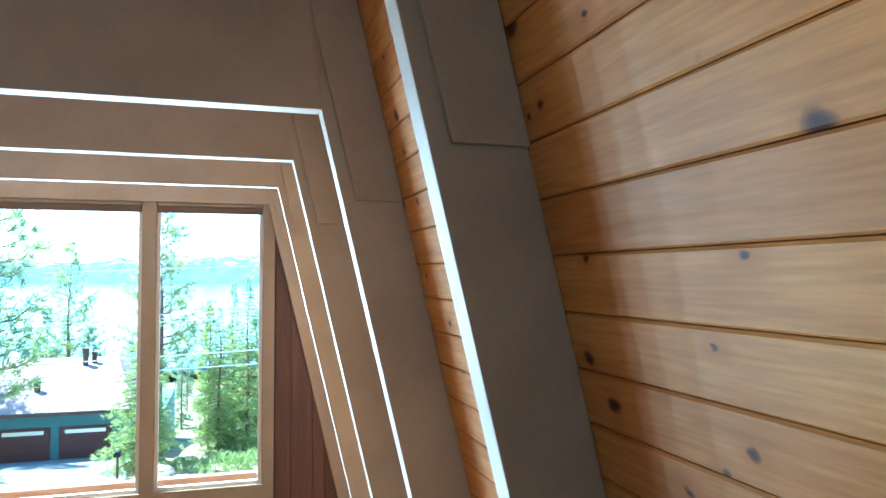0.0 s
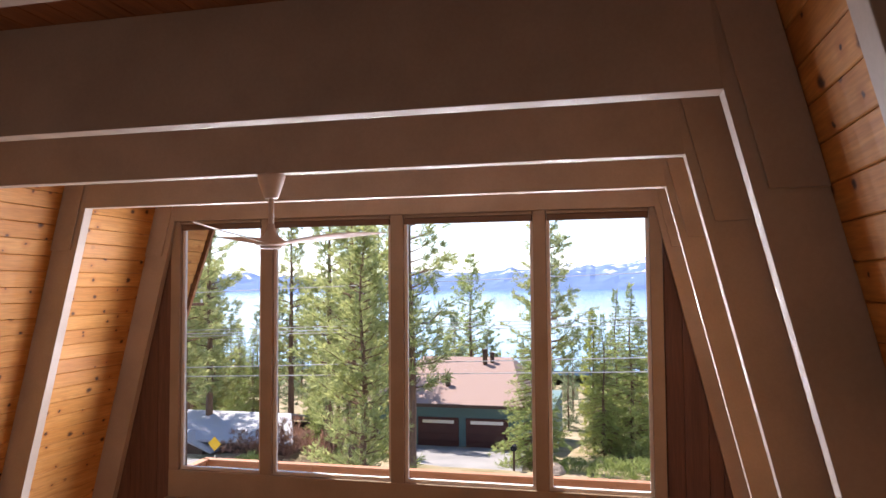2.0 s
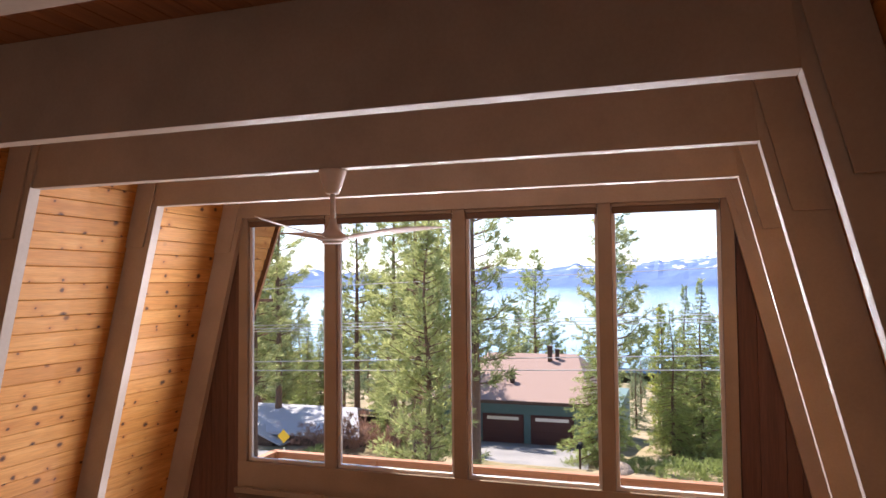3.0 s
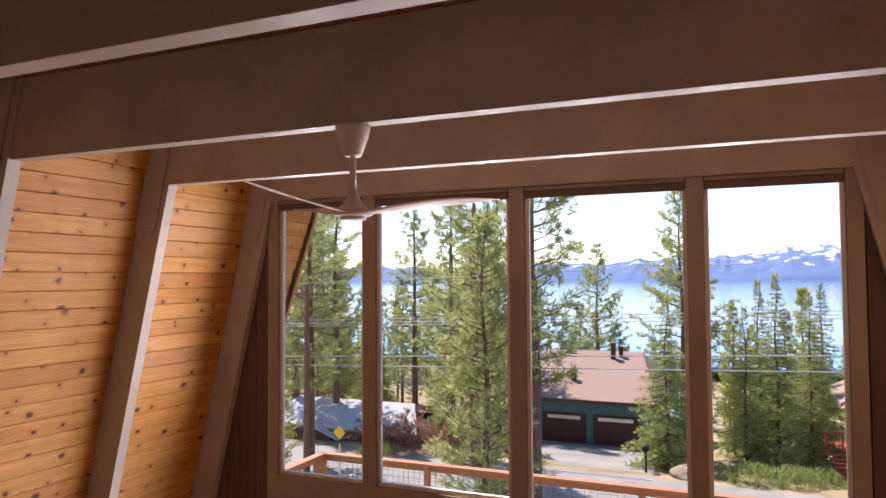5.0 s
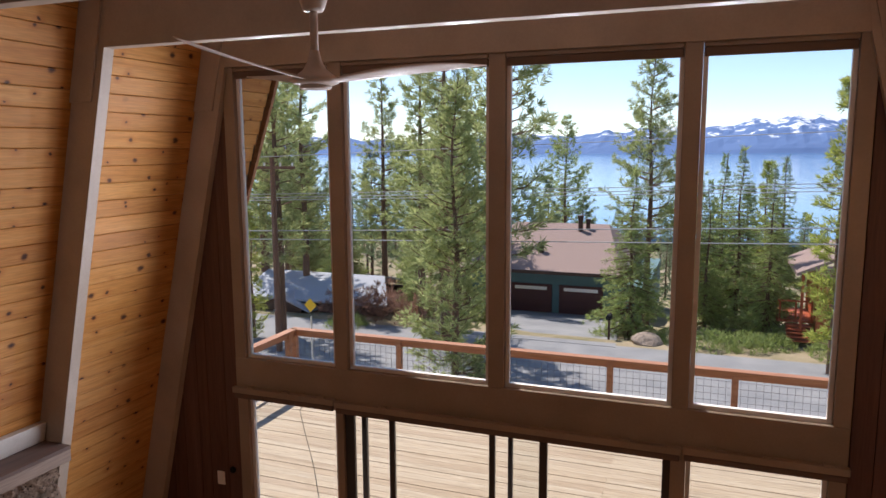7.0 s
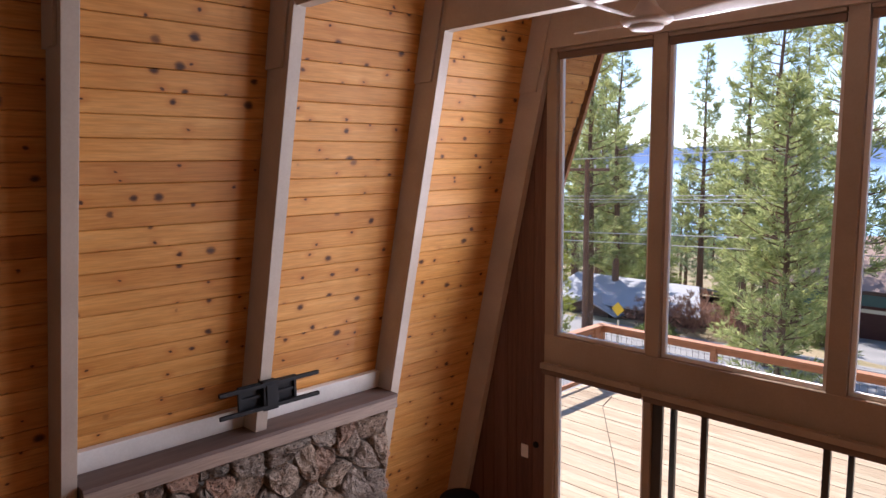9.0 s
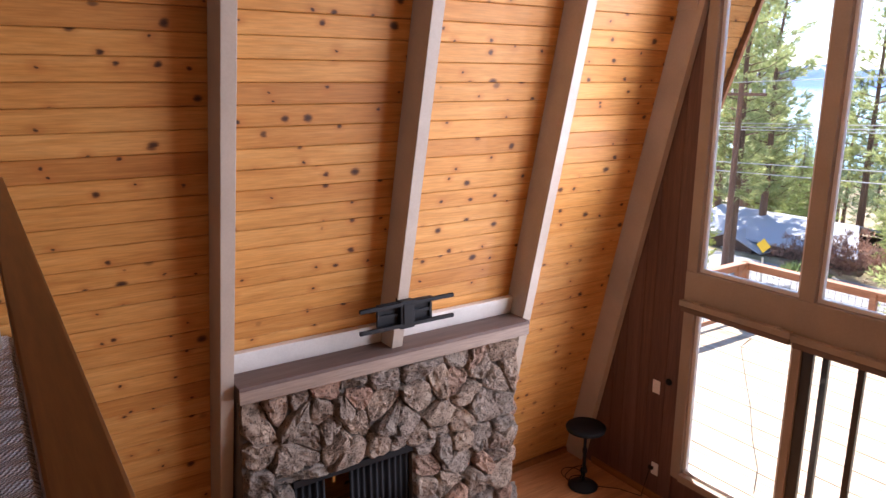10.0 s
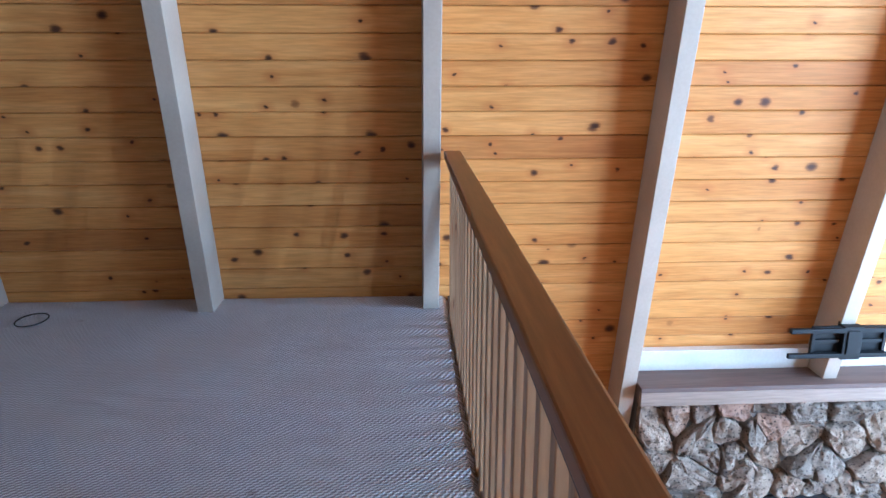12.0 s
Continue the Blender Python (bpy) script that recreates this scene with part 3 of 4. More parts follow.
# ---- ceiling fan ----
FAN = (-0.02, 2.0 * BAY + 0.044)
fan = thing("ceiling_fan", "pale three-blade ceiling fan hung from a tie beam", "ceiling fan", at=(*FAN, 0))
part("canopy", lathe([(0.08, Z_TIE - 0.001), (0.08, Z_TIE - 0.014), (0.07, 2.19), (0.044, 2.115), (0.038, 2.103), (0.014, 2.102)], 32), FANPAINT, fan, smooth=True)
part("rod", lathe([(0.016, 2.11), (0.016, 1.94)], 16), FANPAINT, fan, smooth=True)
part("motor", lathe([(0.018, 1.955), (0.026, 1.92), (0.045, 1.885), (0.075, 1.86), (0.095, 1.85), (0.098, 1.842), (0.085, 1.83), (0.066, 1.824)], 36), FANPAINT, fan, smooth=True)
part("light_disc", lathe([(0.062, 1.826), (0.062, 1.814), (0.055, 1.809), (0.0, 1.808)], 32), WHITE, fan, smooth=True)


def blade_mesh(ang):
    bm = bmesh.new()
    n = 26
    top, bot = [], []
    for i in range(n + 1):
        t = i / n
        r = 0.06 + 0.63 * t
        wd = 0.06 + 0.058 * math.sin(math.pi * min(1, t * 1.15)) ** 0.8
        if t > 0.8:
            wd *= 1 - ((t - 0.8) / 0.2) ** 2 * 0.86
        if t < 0.25:
            wd *= 0.75 + t
        sweep = -0.05 * math.sin(math.pi * t) - 0.03 * t
        z = 1.845 + 0.008 * math.sin(math.pi * t) + 0.07 * t
        tilt = radians(-17 * (1 - 0.4 * t))
        for row, dz in ((top, 0.006 * (1 - 0.6 * t)), (bot, -0.006 * (1 - 0.6 * t))):
            ring = []
            for c in (-1, -0.5, 0, 0.5, 1):
                u = c * wd * 0.5
                x, y, zz = r, sweep + u * math.cos(tilt), z + u * math.sin(tilt) + dz * (1 - c * c * 0.8)
                ring.append(bm.verts.new((x * math.cos(ang) - y * math.sin(ang), x * math.sin(ang) + y * math.cos(ang), zz)))
            row.append(ring)
    for i in range(n):
        for c in range(4):
            bm.faces.new((top[i][c], top[i + 1][c], top[i + 1][c + 1], top[i][c + 1]))
            bm.faces.new((bot[i][c + 1], bot[i + 1][c + 1], bot[i + 1][c], bot[i][c]))
        bm.faces.new((bot[i][0], bot[i + 1][0], top[i + 1][0], top[i][0]))
        bm.faces.new((top[i][4], top[i + 1][4], bot[i + 1][4], bot[i][4]))
    bm.faces.new([v for v in top[n]] + [v for v in reversed(bot[n])])
    bmesh.ops.recalc_face_normals(bm, faces=bm.faces)
    return bm


for a in (266, 36, 150):
    part("blade", blade_mesh(radians(a)), FANPAINT, fan, smooth=True)

# ---- loft railing ----
rail = thing("loft_railing", "wooden loft railing with stained flat top rail", "railing", at=(0, 0, 0))
RY0, RY1, RZ = 0.068, 0.153, 0.905
xe = inner(RZ) + 0.05
part("top_rail", box((-xe, RY0, RZ - 0.038), (xe, RY1, RZ), 0.006), RAILWOOD, rail, "brown stained flat top rail")
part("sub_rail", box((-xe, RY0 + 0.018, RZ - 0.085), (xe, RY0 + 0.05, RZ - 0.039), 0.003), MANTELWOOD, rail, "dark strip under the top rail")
part("bottom_fascia", box((-3.05, 0.137, -0.28), (3.05, 0.158, -0.012), 0.004), RAILWOOD, rail)
part("edge_strip", box((-3.0, 0.109, -0.02), (3.0, 0.121, 0.012), 0.003), MANTELWOOD, rail)
bal = box((-0.019, -0.016, -0.06), (0.019, 0.016, RZ - 0.087), 0.003)
first = part("baluster", bal, BALUSTER, rail)
x_first = -2.62
first.location = (x_first, 0.12 - 0.006, 0.02)
for i in range(1, 42):
    o = new("baluster", first.data)
    o.parent = rail
    o.location = (x_first + i * 0.128, 0.114, 0.02)

# ---- fireplace ----
fp = thing("fireplace", "rough lava stone fireplace with black mesh curtain", "fireplace", at=(0, 0, 0))
FX = -2.975
Y0, Y1 = 1.275, 3.585
OP = (1.62, 2.60, -1.375)
TOPZ = -0.672
mb = bmesh.new()
box_into(mb, (-3.6, Y0, FLOOR - 0.01), (FX, OP[0], TOPZ))
box_into(mb, (-3.6, OP[1], FLOOR - 0.01), (FX, Y1, TOPZ))
box_into(mb, (-3.6, OP[0], OP[2]), (FX, OP[1], TOPZ))
part("chimney_breast", mb, MORTAR, fp)
fbx = bmesh.new()
box_into(fbx, (-3.65, OP[0], FLOOR), (-3.6, OP[1], OP[2]))
part("firebox", fbx, SOOT, fp)


def clip_poly(poly, n, d):
    out = []
    for i in range(len(poly)):
        p, q = poly[i], poly[(i + 1) % len(poly)]
        a, b = p[0] * n[0] + p[1] * n[1] - d, q[0] * n[0] + q[1] * n[1] - d
        if a <= 0:
            out.append(p)
        if a * b < 0:
            t = a / (a - b)
            out.append((p[0] + t * (q[0] - p[0]), p[1] + t * (q[1] - p[1])))
    return out


def cells(seeds, rect):
    """Irregular cells round the seeds inside a rectangle."""
    res = []
    for i, s in enumerate(seeds):
        poly = [(rect[0], rect[2]), (rect[1], rect[2]), (rect[1], rect[3]), (rect[0], rect[3])]
        for j, t in enumerate(seeds):
            if i != j and (s[0] - t[0]) ** 2 + (s[1] - t[1]) ** 2 < 0.8:
                n = (t[0] - s[0], t[1] - s[1])
                poly = clip_poly(poly, n, (t[0] ** 2 + t[1] ** 2 - s[0] ** 2 - s[1] ** 2) / 2)
                if len(poly) < 3:
                    break
        if len(poly) >= 3:
            res.append(poly)
    return res


def stone_mesh(poly, depth, rnd):
    """A rough stone from an outline in (u, v), rising to depth."""
    cx, cy = sum(p[0] for p in poly) / len(poly), sum(p[1] for p in poly) / len(poly)
    poly = [(a[0] + w * (b[0] - a[0]), a[1] + w * (b[1] - a[1])) for a, b in zip(poly, poly[1:] + poly[:1]) for w in (0.2, 0.8)]
    pts = []
    for i in range(len(poly)):
        p, q = poly[i], poly[(i + 1) % len(poly)]
        k = max(1, int(math.hypot(q[0] - p[0], q[1] - p[1]) / 0.045))
        for a in range(k):
            t = a / k
            pts.append((p[0] + t * (q[0] - p[0]), p[1] + t * (q[1] - p[1])))
    bm = bmesh.new()
    rings = []
    lean_u, lean_v = rnd.uniform(-0.22, 0.22), rnd.uniform(-0.22, 0.22)
    for sc, h in ((1.0, -0.02), (0.99, depth * 0.45), (0.93, depth * 0.85), (0.8, depth * 1.0), (0.45, depth * 1.02)):
        ring = []
        for x, y in pts:
            r = math.hypot(x - cx, y - cy)
            shrink = max(0.2, (r - 0.004) / max(r, 1e-3))
            jit = 1 + (0.07 if h > 0 else 0.03) * rnd.uniform(-1, 1)
            hh = h + (rnd.uniform(-0.016, 0.016) + lean_u * (x - cx) + lean_v * (y - cy) if h > 0 else 0)
            ring.append(bm.verts.new((hh, (x - cx) * sc * shrink * jit, (y - cy) * sc * shrink * jit)))
        rings.append(ring)
    m = len(pts)
    for a, b in zip(rings, rings[1:]):
        for i in range(m):
            j = (i + 1) % m
            bm.faces.new((a[i], a[j], b[j], b[i]))
    c = bm.verts.new((depth * 1.02 + rnd.uniform(-0.006, 0.008), 0, 0))
    for i in range(m):
        bm.faces.new((rings[-1][i], rings[-1][(i + 1) % m], c))
    bmesh.ops.recalc_face_normals(bm, faces=bm.faces)
    return bm, cx, cy


rnd = random.Random(7)


def lay_stones(rect, size, place):
    seeds = []
    nu, nv = max(1, round((rect[1] - rect[0]) / size)), max(1, round((rect[3] - rect[2]) / (size * 0.8)))
    for i in range(nu):
        for j in range(nv):
            if rnd.random() < 0.24 and nu > 3:
                continue
            seeds.append((rect[0] + (i + 0.5 + 0.5 * (j % 2) - 0.25 + rnd.uniform(-0.45, 0.45)) * (rect[1] - rect[0]) / nu,
                          rect[2] + (j + 0.5 + rnd.uniform(-0.38, 0.38)) * (rect[3] - rect[2]) / nv))
    for poly in cells(seeds, rect):
        bm, cx, cy = stone_mesh(poly, rnd.uniform(0.04, 0.10), rnd)
        place(part("stone", bm, STONE, fp), cx, cy)


def on_front(o, u, v):
    o.location = (FX, u, v)


lay_stones((Y0, Y1, OP[2], TOPZ), 0.185, on_front)
lay_stones((Y0, OP[0], FLOOR, OP[2]), 0.16, on_front)
lay_stones((OP[1], Y1, FLOOR, OP[2]), 0.185, on_front)


def on_side(o, u, v):
    o.location, o.rotation_euler = (u, Y1 - 0.02, v), (0, 0, radians(90))


def on_hearth(o, u, v):
    o.location, o.rotation_euler = (u, v, FLOOR + 0.17), (0, radians(-90), 0)


def on_hearth_front(o, u, v):
    o.location = (-2.54, u, v)


# the outline's first axis points to -x after the turn
lay_stones((-3.35, FX + 0.03, FLOOR, TOPZ), 0.19, on_side)
# raised hearth
part("hearth_base", box((FX + 0.001, Y0, FLOOR - 0.01), (-2.52, 3.2, FLOOR + 0.2)), MORTAR, fp)
lay_stones((-2.95, -2.50, Y0, 3.22), 0.24, on_hearth)
lay_stones((Y0, 3.2, FLOOR, FLOOR + 0.21), 0.24, on_hearth_front)

# fire screen
part("screen_rod", tube([(FX - 0.01, OP[0], OP[2] - 0.03), (FX - 0.01, OP[1], OP[2] - 0.03)], 0.012), BLACK, fp)
part("screen_hood", box((FX - 0.04, OP[0], OP[2] - 0.055), (FX + 0.025, OP[1], OP[2] - 0.001), 0.004), BLACK, fp)
for ya, yb in ((OP[0] + 0.01, 1.885), (2.07, OP[1] - 0.01)):
    bm = bmesh.new()
    n = int((yb - ya) / 0.008)
    lo, hi = [], []
    for i in range(n + 1):
        y = ya + (yb - ya) * i / n
        x = FX - 0.03 + 0.014 * math.sin(i * 0.95) + 0.006 * math.sin(i * 0.31)
        hi.append(bm.verts.new((x, y, OP[2] - 0.05)))
        lo.append(bm.verts.new((x + 0.006, y, FLOOR + 0.2)))
    for i in range(n):
        bm.faces.new((lo[i], lo[i + 1], hi[i + 1], hi[i]))
    c = part("mesh_curtain", bm, BLACK, fp, "black metal mesh fire curtain", smooth=True)
    sol = c.modifiers.new("thickness", "SOLIDIFY")
    sol.thickness = 0.003
part("damper_handle", box((FX - 0.02, 1.93, OP[2] - 0.12), (FX - 0.005, 1.95, OP[2] - 0.055), 0.003), BRASS, fp, "small brass damper handle")
gr = bmesh.new()
for q in range(5):
    tube([(-3.5 + 0.06 * q, 1.85, FLOOR + 0.35), (-3.5 + 0.06 * q, 2.2, FLOOR + 0.35)], 0.01, 6, gr)
part("grate", gr, BLACK, fp)

mantel = thing("mantel_shelf", "thick dark brown wooden mantel shelf on stone", "mantel", at=(0, 0, 0))
part("shelf_board", box((-3.22, 1.262, -0.578), (-2.862, 3.665, -0.549), 0.005), MANTELWOOD, mantel)
part("front_fascia", box((-2.905, 1.264, -0.668), (-2.866, 3.663, -0.5785), 0.004), FASCIAWOOD, mantel, "paler brown front fascia")
part("core", box((-3.22, 1.265, -0.667), (-2.9055, 3.662, -0.579)), MANTELWOOD, mantel)
for ya, yb in ((1.17 + THICK + 0.002, 2.418), (2.42 + THICK + 0.002, 3.658)):
    cbd = thing("backing_board", "cream painted board between rafters above the mantel", "board", "cream boards", (0, 0, 0))
    za, zb = -0.549, -0.40
    part("board", prism([(-skin(za) + 0.07, za), (-skin(zb) + 0.07, zb), (-skin(zb) + 0.004, zb), (-skin(za) + 0.004, za)], 1, ya, yb, 0.004), CREAM, cbd)

# ---- television bracket on the rafter ----
tvx = -inner(-0.25)
tv = thing("tv_bracket", "black metal television wall bracket on a rafter", "tv bracket", at=(tvx, 2.466, -0.255))
part("wall_plate", box((0.0, -0.05, -0.11), (0.012, 0.05, 0.11), 0.002), BLACK, tv)
part("arm_block", box((0.0125, -0.052, -0.105), (0.075, 0.064, 0.1), 0.006), BLACK, tv)
for sgn in (-1, 1):
    f = bmesh.new()
    ya, yb = (0.066, 0.225) if sgn > 0 else (-0.225, -0.054)
    for lo, hi in (((0.03, ya, 0.07), (0.05, yb, 0.095)), ((0.03, ya, -0.09), (0.05, yb, -0.065)), ((0.03, yb - 0.02 if sgn > 0 else ya, -0.065), (0.05, yb if sgn > 0 else ya + 0.02, 0.07)), ((0.03, ya + 0.001, -0.012), (0.045, yb - 0.001, 0.012))):
        box_into(f, lo, hi, 0.003)
    part("side_frame", f, BLACK, tv)
    part("side_plate", box((0.02, ya + 0.004, -0.088), (0.0285, yb - 0.004, 0.092), 0.002), BLACK, tv)
for z in (0.078, -0.078):
    part("bar", box((0.052, -0.37, z - 0.014), (0.078, 0.40, z + 0.014), 0.004), BLACK, tv)
part("centre_slot", box((0.0765, -0.03, -0.07), (0.084, 0.04, 0.075), 0.003), BLACK, tv)

# ---- black pedestal stand ----
st = thing("pedestal_stand", "black round pedestal stand on the wooden floor", "stand", at=(-3.03, 4.55, FLOOR))
part("base", lathe([(0.14, 0), (0.145, 0.012), (0.12, 0.03), (0.05, 0.045), (0.03, 0.06)], 32), BLACK, st, smooth=True)
part("pole", lathe([(0.017, 0.05), (0.017, 0.35), (0.022, 0.36), (0.022, 0.4), (0.015, 0.41), (0.015, 0.56)], 16), BLACK, st, smooth=True)
part("collar", lathe([(0.03, 0.15), (0.036, 0.17), (0.03, 0.19)], 16), BLACK, st)
part("top", lathe([(0.03, 0.55), (0.14, 0.575), (0.185, 0.6), (0.19, 0.625), (0.175, 0.64), (0.06, 0.63), (0.0, 0.628)], 40), BLACK, st, smooth=True)
pts = []
for i in range(60):
    a = i * 0.33
    pts.append((-3.28 + 0.12 * math.cos(a) + 0.004 * i, 4.62 + 0.1 * math.sin(a) - 0.001 * i, FLOOR + 0.006 + (0.18 * max(0, math.sin(i * 0.11)) if 18 < i < 44 else 0)))
cab = tagged(finish("cable", tube(pts, 0.004, 5), BLACK), "thin black cable coiled beside the stand", "cable")
cab2 = tagged(finish("cord", tube([(-3.0, 4.6, FLOOR + 0.006), (-2.8, 4.8, FLOOR + 0.006), (-2.6, 4.88, FLOOR + 0.006), (-2.57, 4.9, -2.25), (-2.55, 4.915, -2.14)], 0.004, 5), BLACK), "thin black cord running to the wall outlet", "cord")
ring = [( -2.72 + 0.10 * math.cos(a / 24 * 2 * math.pi), -2.12 + 0.075 * math.sin(a / 24 * 2 * math.pi), 0.012) for a in range(25)]
tagged(finish("cable_loop", tube(ring, 0.004, 5), BLACK), "small loop of dark cable lying on carpet", "cable")

# ---- deck ----
DECK = -2.6
deck = tagged(new("deck"), "weathered pale wooden deck outside the windows", "deck", kind="structure")
DX0, DX1, DY1 = -5.5, 6.2, 10.75
j = part("joists", box((DX0, WALL_Y + 0.15, DECK - 0.3), (DX1, DY1, DECK - 0.05)), DARKSIDING, deck)
pl = bmesh.new()
box_into(pl, (-2.95, -0.07, -0.04), (2.92, 0.07, 0), 0.004)
first = part("plank", pl, DECKWOOD, deck)
py = WALL_Y + 0.23
i = 0
while py < DY1:
    for q in range(2):
        o = first if i == 0 and q == 0 else new("plank", first.data)
        o.parent = deck
        o.location = (-2.55 + 5.87 * q, py, DECK - 0.002 * ((i * 7 + q * 3) % 3))
    py, i = py + 0.146, i + 1


def rail_run(p0, p1, posts):
    d = Vector(p1) - Vector(p0)
    L = d.length
    ang = math.atan2(d.y, d.x)
    th = thing("deck_railing", "reddish wooden deck railing with wire mesh panels", "railing", "deck railings", p0)
    th.rotation_euler = (0, 0, ang)
    part("cap_rail", box((-0.06, -0.075, 0.985), (L + 0.06, 0.075, 1.025), 0.006), REDWOOD, th)
    part("upper_rail", box((0, -0.02, 0.89), (L, 0.02, 0.984), 0.004), REDWOOD, th)
    part("lower_rail", box((0, -0.02, 0.08), (L, 0.02, 0.15), 0.004), REDWOOD, th)
    for x in posts:
        part("post", box((x - 0.045, -0.045, 0), (x + 0.045, 0.045, 0.984), 0.004), REDWOOD, th)
    w = bmesh.new()
    k = 0.0
    while k < L:
        box_into(w, (k - 0.002, -0.002, 0.15), (k + 0.002, 0.002, 0.89))
        k += 0.1
    for z in (0.25, 0.35, 0.45, 0.55, 0.65, 0.75, 0.85):
        box_into(w, (0, -0.005, z - 0.002), (L, -0.002, z + 0.002))
    part("wire_mesh", w, STEELWIRE, th, "square galvanised wire mesh")


rail_run((-5.42, 10.62, DECK), (6.1, 10.62, DECK), [0.0, 2.05, 3.8, 5.56, 7.32, 9.1, 11.5])
rail_run((-5.42, 5.2, DECK), (-5.42, 10.55, DECK), [0.05, 1.8, 3.55, 5.2])
for x in (-5.3, -1.5, 2.0, 6.0):
    tagged(finish("deck_post", box((x - 0.08, 10.4, -7.3), (x + 0.08, 10.56, DECK - 0.06)), REDWOOD), "square timber post carrying the deck", "post", "deck posts")
tagged(finish("extension_cord", tube([(x, y, DECK + 0.006) for x, y in ((-4.78, 9.96), (-4.63, 9.46), (-3.98, 8.59), (-3.35, 7.76), (-2.82, 7.00), (-2.42, 6.48), (-2.17, 6.03))], 0.005, 5), BLACK), "thin dark cord lying across the deck", "cord")


# ---- ground, road, lake, mountains ----
def ground_z(x, y):
    pts = ((0, -4.6), (12, -6.2), (19, -7.3), (33, -7.35), (42, -8.5), (90, -14), (180, -24), (300, -40), (6000, -60))
    for (a, za), (b, zb) in zip(pts, pts[1:]):
        if y <= b:
            return za + (zb - za) * (max(y, a) - a) / (b - a)
    return -60


def ground():
    bm = bmesh.new()
    ys = [-4000, -400, -60, -10, 0, 5, 12] + [12 + 1.5 * k for k in range(1, 36)] + [75, 90, 120, 150, 180, 220, 260, 300, 700, 2000, 4600]
    xs = [-4200, -1200, -400, -150, -80] + [-60 + 4 * k for k in range(31)] + [80, 150, 400, 1200, 4200]
    rows = []
    for y in ys:
        rows.append([bm.verts.new((x, y, ground_z(x, y) + (0.25 * noise.noise(Vector((x * 0.13, y * 0.13, 0))) if y > 34 or y < 18 else 0))) for x in xs])
    for a, b in zip(rows, rows[1:]):
        for i in range(len(xs) - 1):
            bm.faces.new((a[i], a[i + 1], b[i + 1], b[i]))
    return tagged(finish("ground", bm, GROUND, smooth=True), "brown forest ground sloping down to the lake", "ground", kind="structure")


ground()
structure("road", prism([(19.5, -7.26), (31.8, -7.26), (31.8, -7.4), (19.5, -7.4)], 0, -70, 70), ASPHALT, "sunlit grey asphalt street below the house", "road")
dv = bmesh.new()
vs = [dv.verts.new(p) for p in ((-12, 31.5, -7.24), (-2.2, 31.5, -7.24), (-3.2, 42, -8.36), (-11.5, 42, -8.36))]
dv.faces.new(vs)
r = bmesh.ops.extrude_face_region(dv, geom=list(dv.faces))
for v in r["geom"]:
    if isinstance(v, bmesh.types.BMVert):
        v.co.z -= 0.3
bmesh.ops.recalc_face_normals(dv, faces=dv.faces)
structure("driveway", dv, ASPHALT, "shaded asphalt driveway before the garage", "driveway")
structure("lake", box((-4200, 230, -27.5), (4200, 4500, -26)), WATER, "calm blue mountain lake", "water")


def mountains():
    bm = bmesh.new()
    rows = []
    nx = 260
    for j in range(14):
        t = j / 13
        row = []
        for i in range(nx + 1):
            x = -3600 + 7000 * i / nx
            ridge = 165 + 110 * noise.fractal(Vector((x * 0.0013, 3.7, 0)), 1.0, 2.0, 6) + 30 * noise.fractal(Vector((x * 0.006, 9.1, 0)), 0.8, 2.1, 5)
            ridge *= 0.62 + 0.38 * max(0.0, min(1.0, (x + 1500) / 2500))
            z = -27 + max(18, ridge) * t ** 0.8 + 16 * math.sin(math.pi * t) * noise.fractal(Vector((x * 0.006, t * 3.0, 1.0)), 0.8, 2.0, 5)
            row.append(bm.verts.new((x, 3900 + 520 * t + 40 * noise.noise(Vector((x * 0.003, t * 2, 5))), z)))
        rows.append(row)
    for a, b in zip(rows, rows[1:]):
        for i in range(nx):
            bm.faces.new((a[i], a[i + 1], b[i + 1], b[i]))
    return tagged(finish("backdrop_mountains", bm, MOUNTAIN), "forested mountains streaked with snow, blue haze painted in", "mountains", kind="structure")


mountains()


# ---- trees ----
def tuft(vs, fs, c, d, size, rnd, n):
    """A tuft of flat needle sprays at c pointing along d."""
    for _ in range(n):
        u = (d + Vector((rnd.gauss(0, 0.75), rnd.gauss(0, 0.75), rnd.gauss(0.15, 0.6)))).normalized()
        w = u.cross(Vector((rnd.gauss(0, 1), rnd.gauss(0, 1), rnd.gauss(0, 1)))).normalized()
        L = size * rnd.uniform(0.6, 1.15)
        b = len(vs)
        vs.extend((tuple(c - w * L * 0.04), tuple(c + u * L * 0.55 + w * L * 0.055), tuple(c + u * L), tuple(c + u * L * 0.5 - w * L * 0.055)))
        fs.append((b, b + 1, b + 2, b + 3))


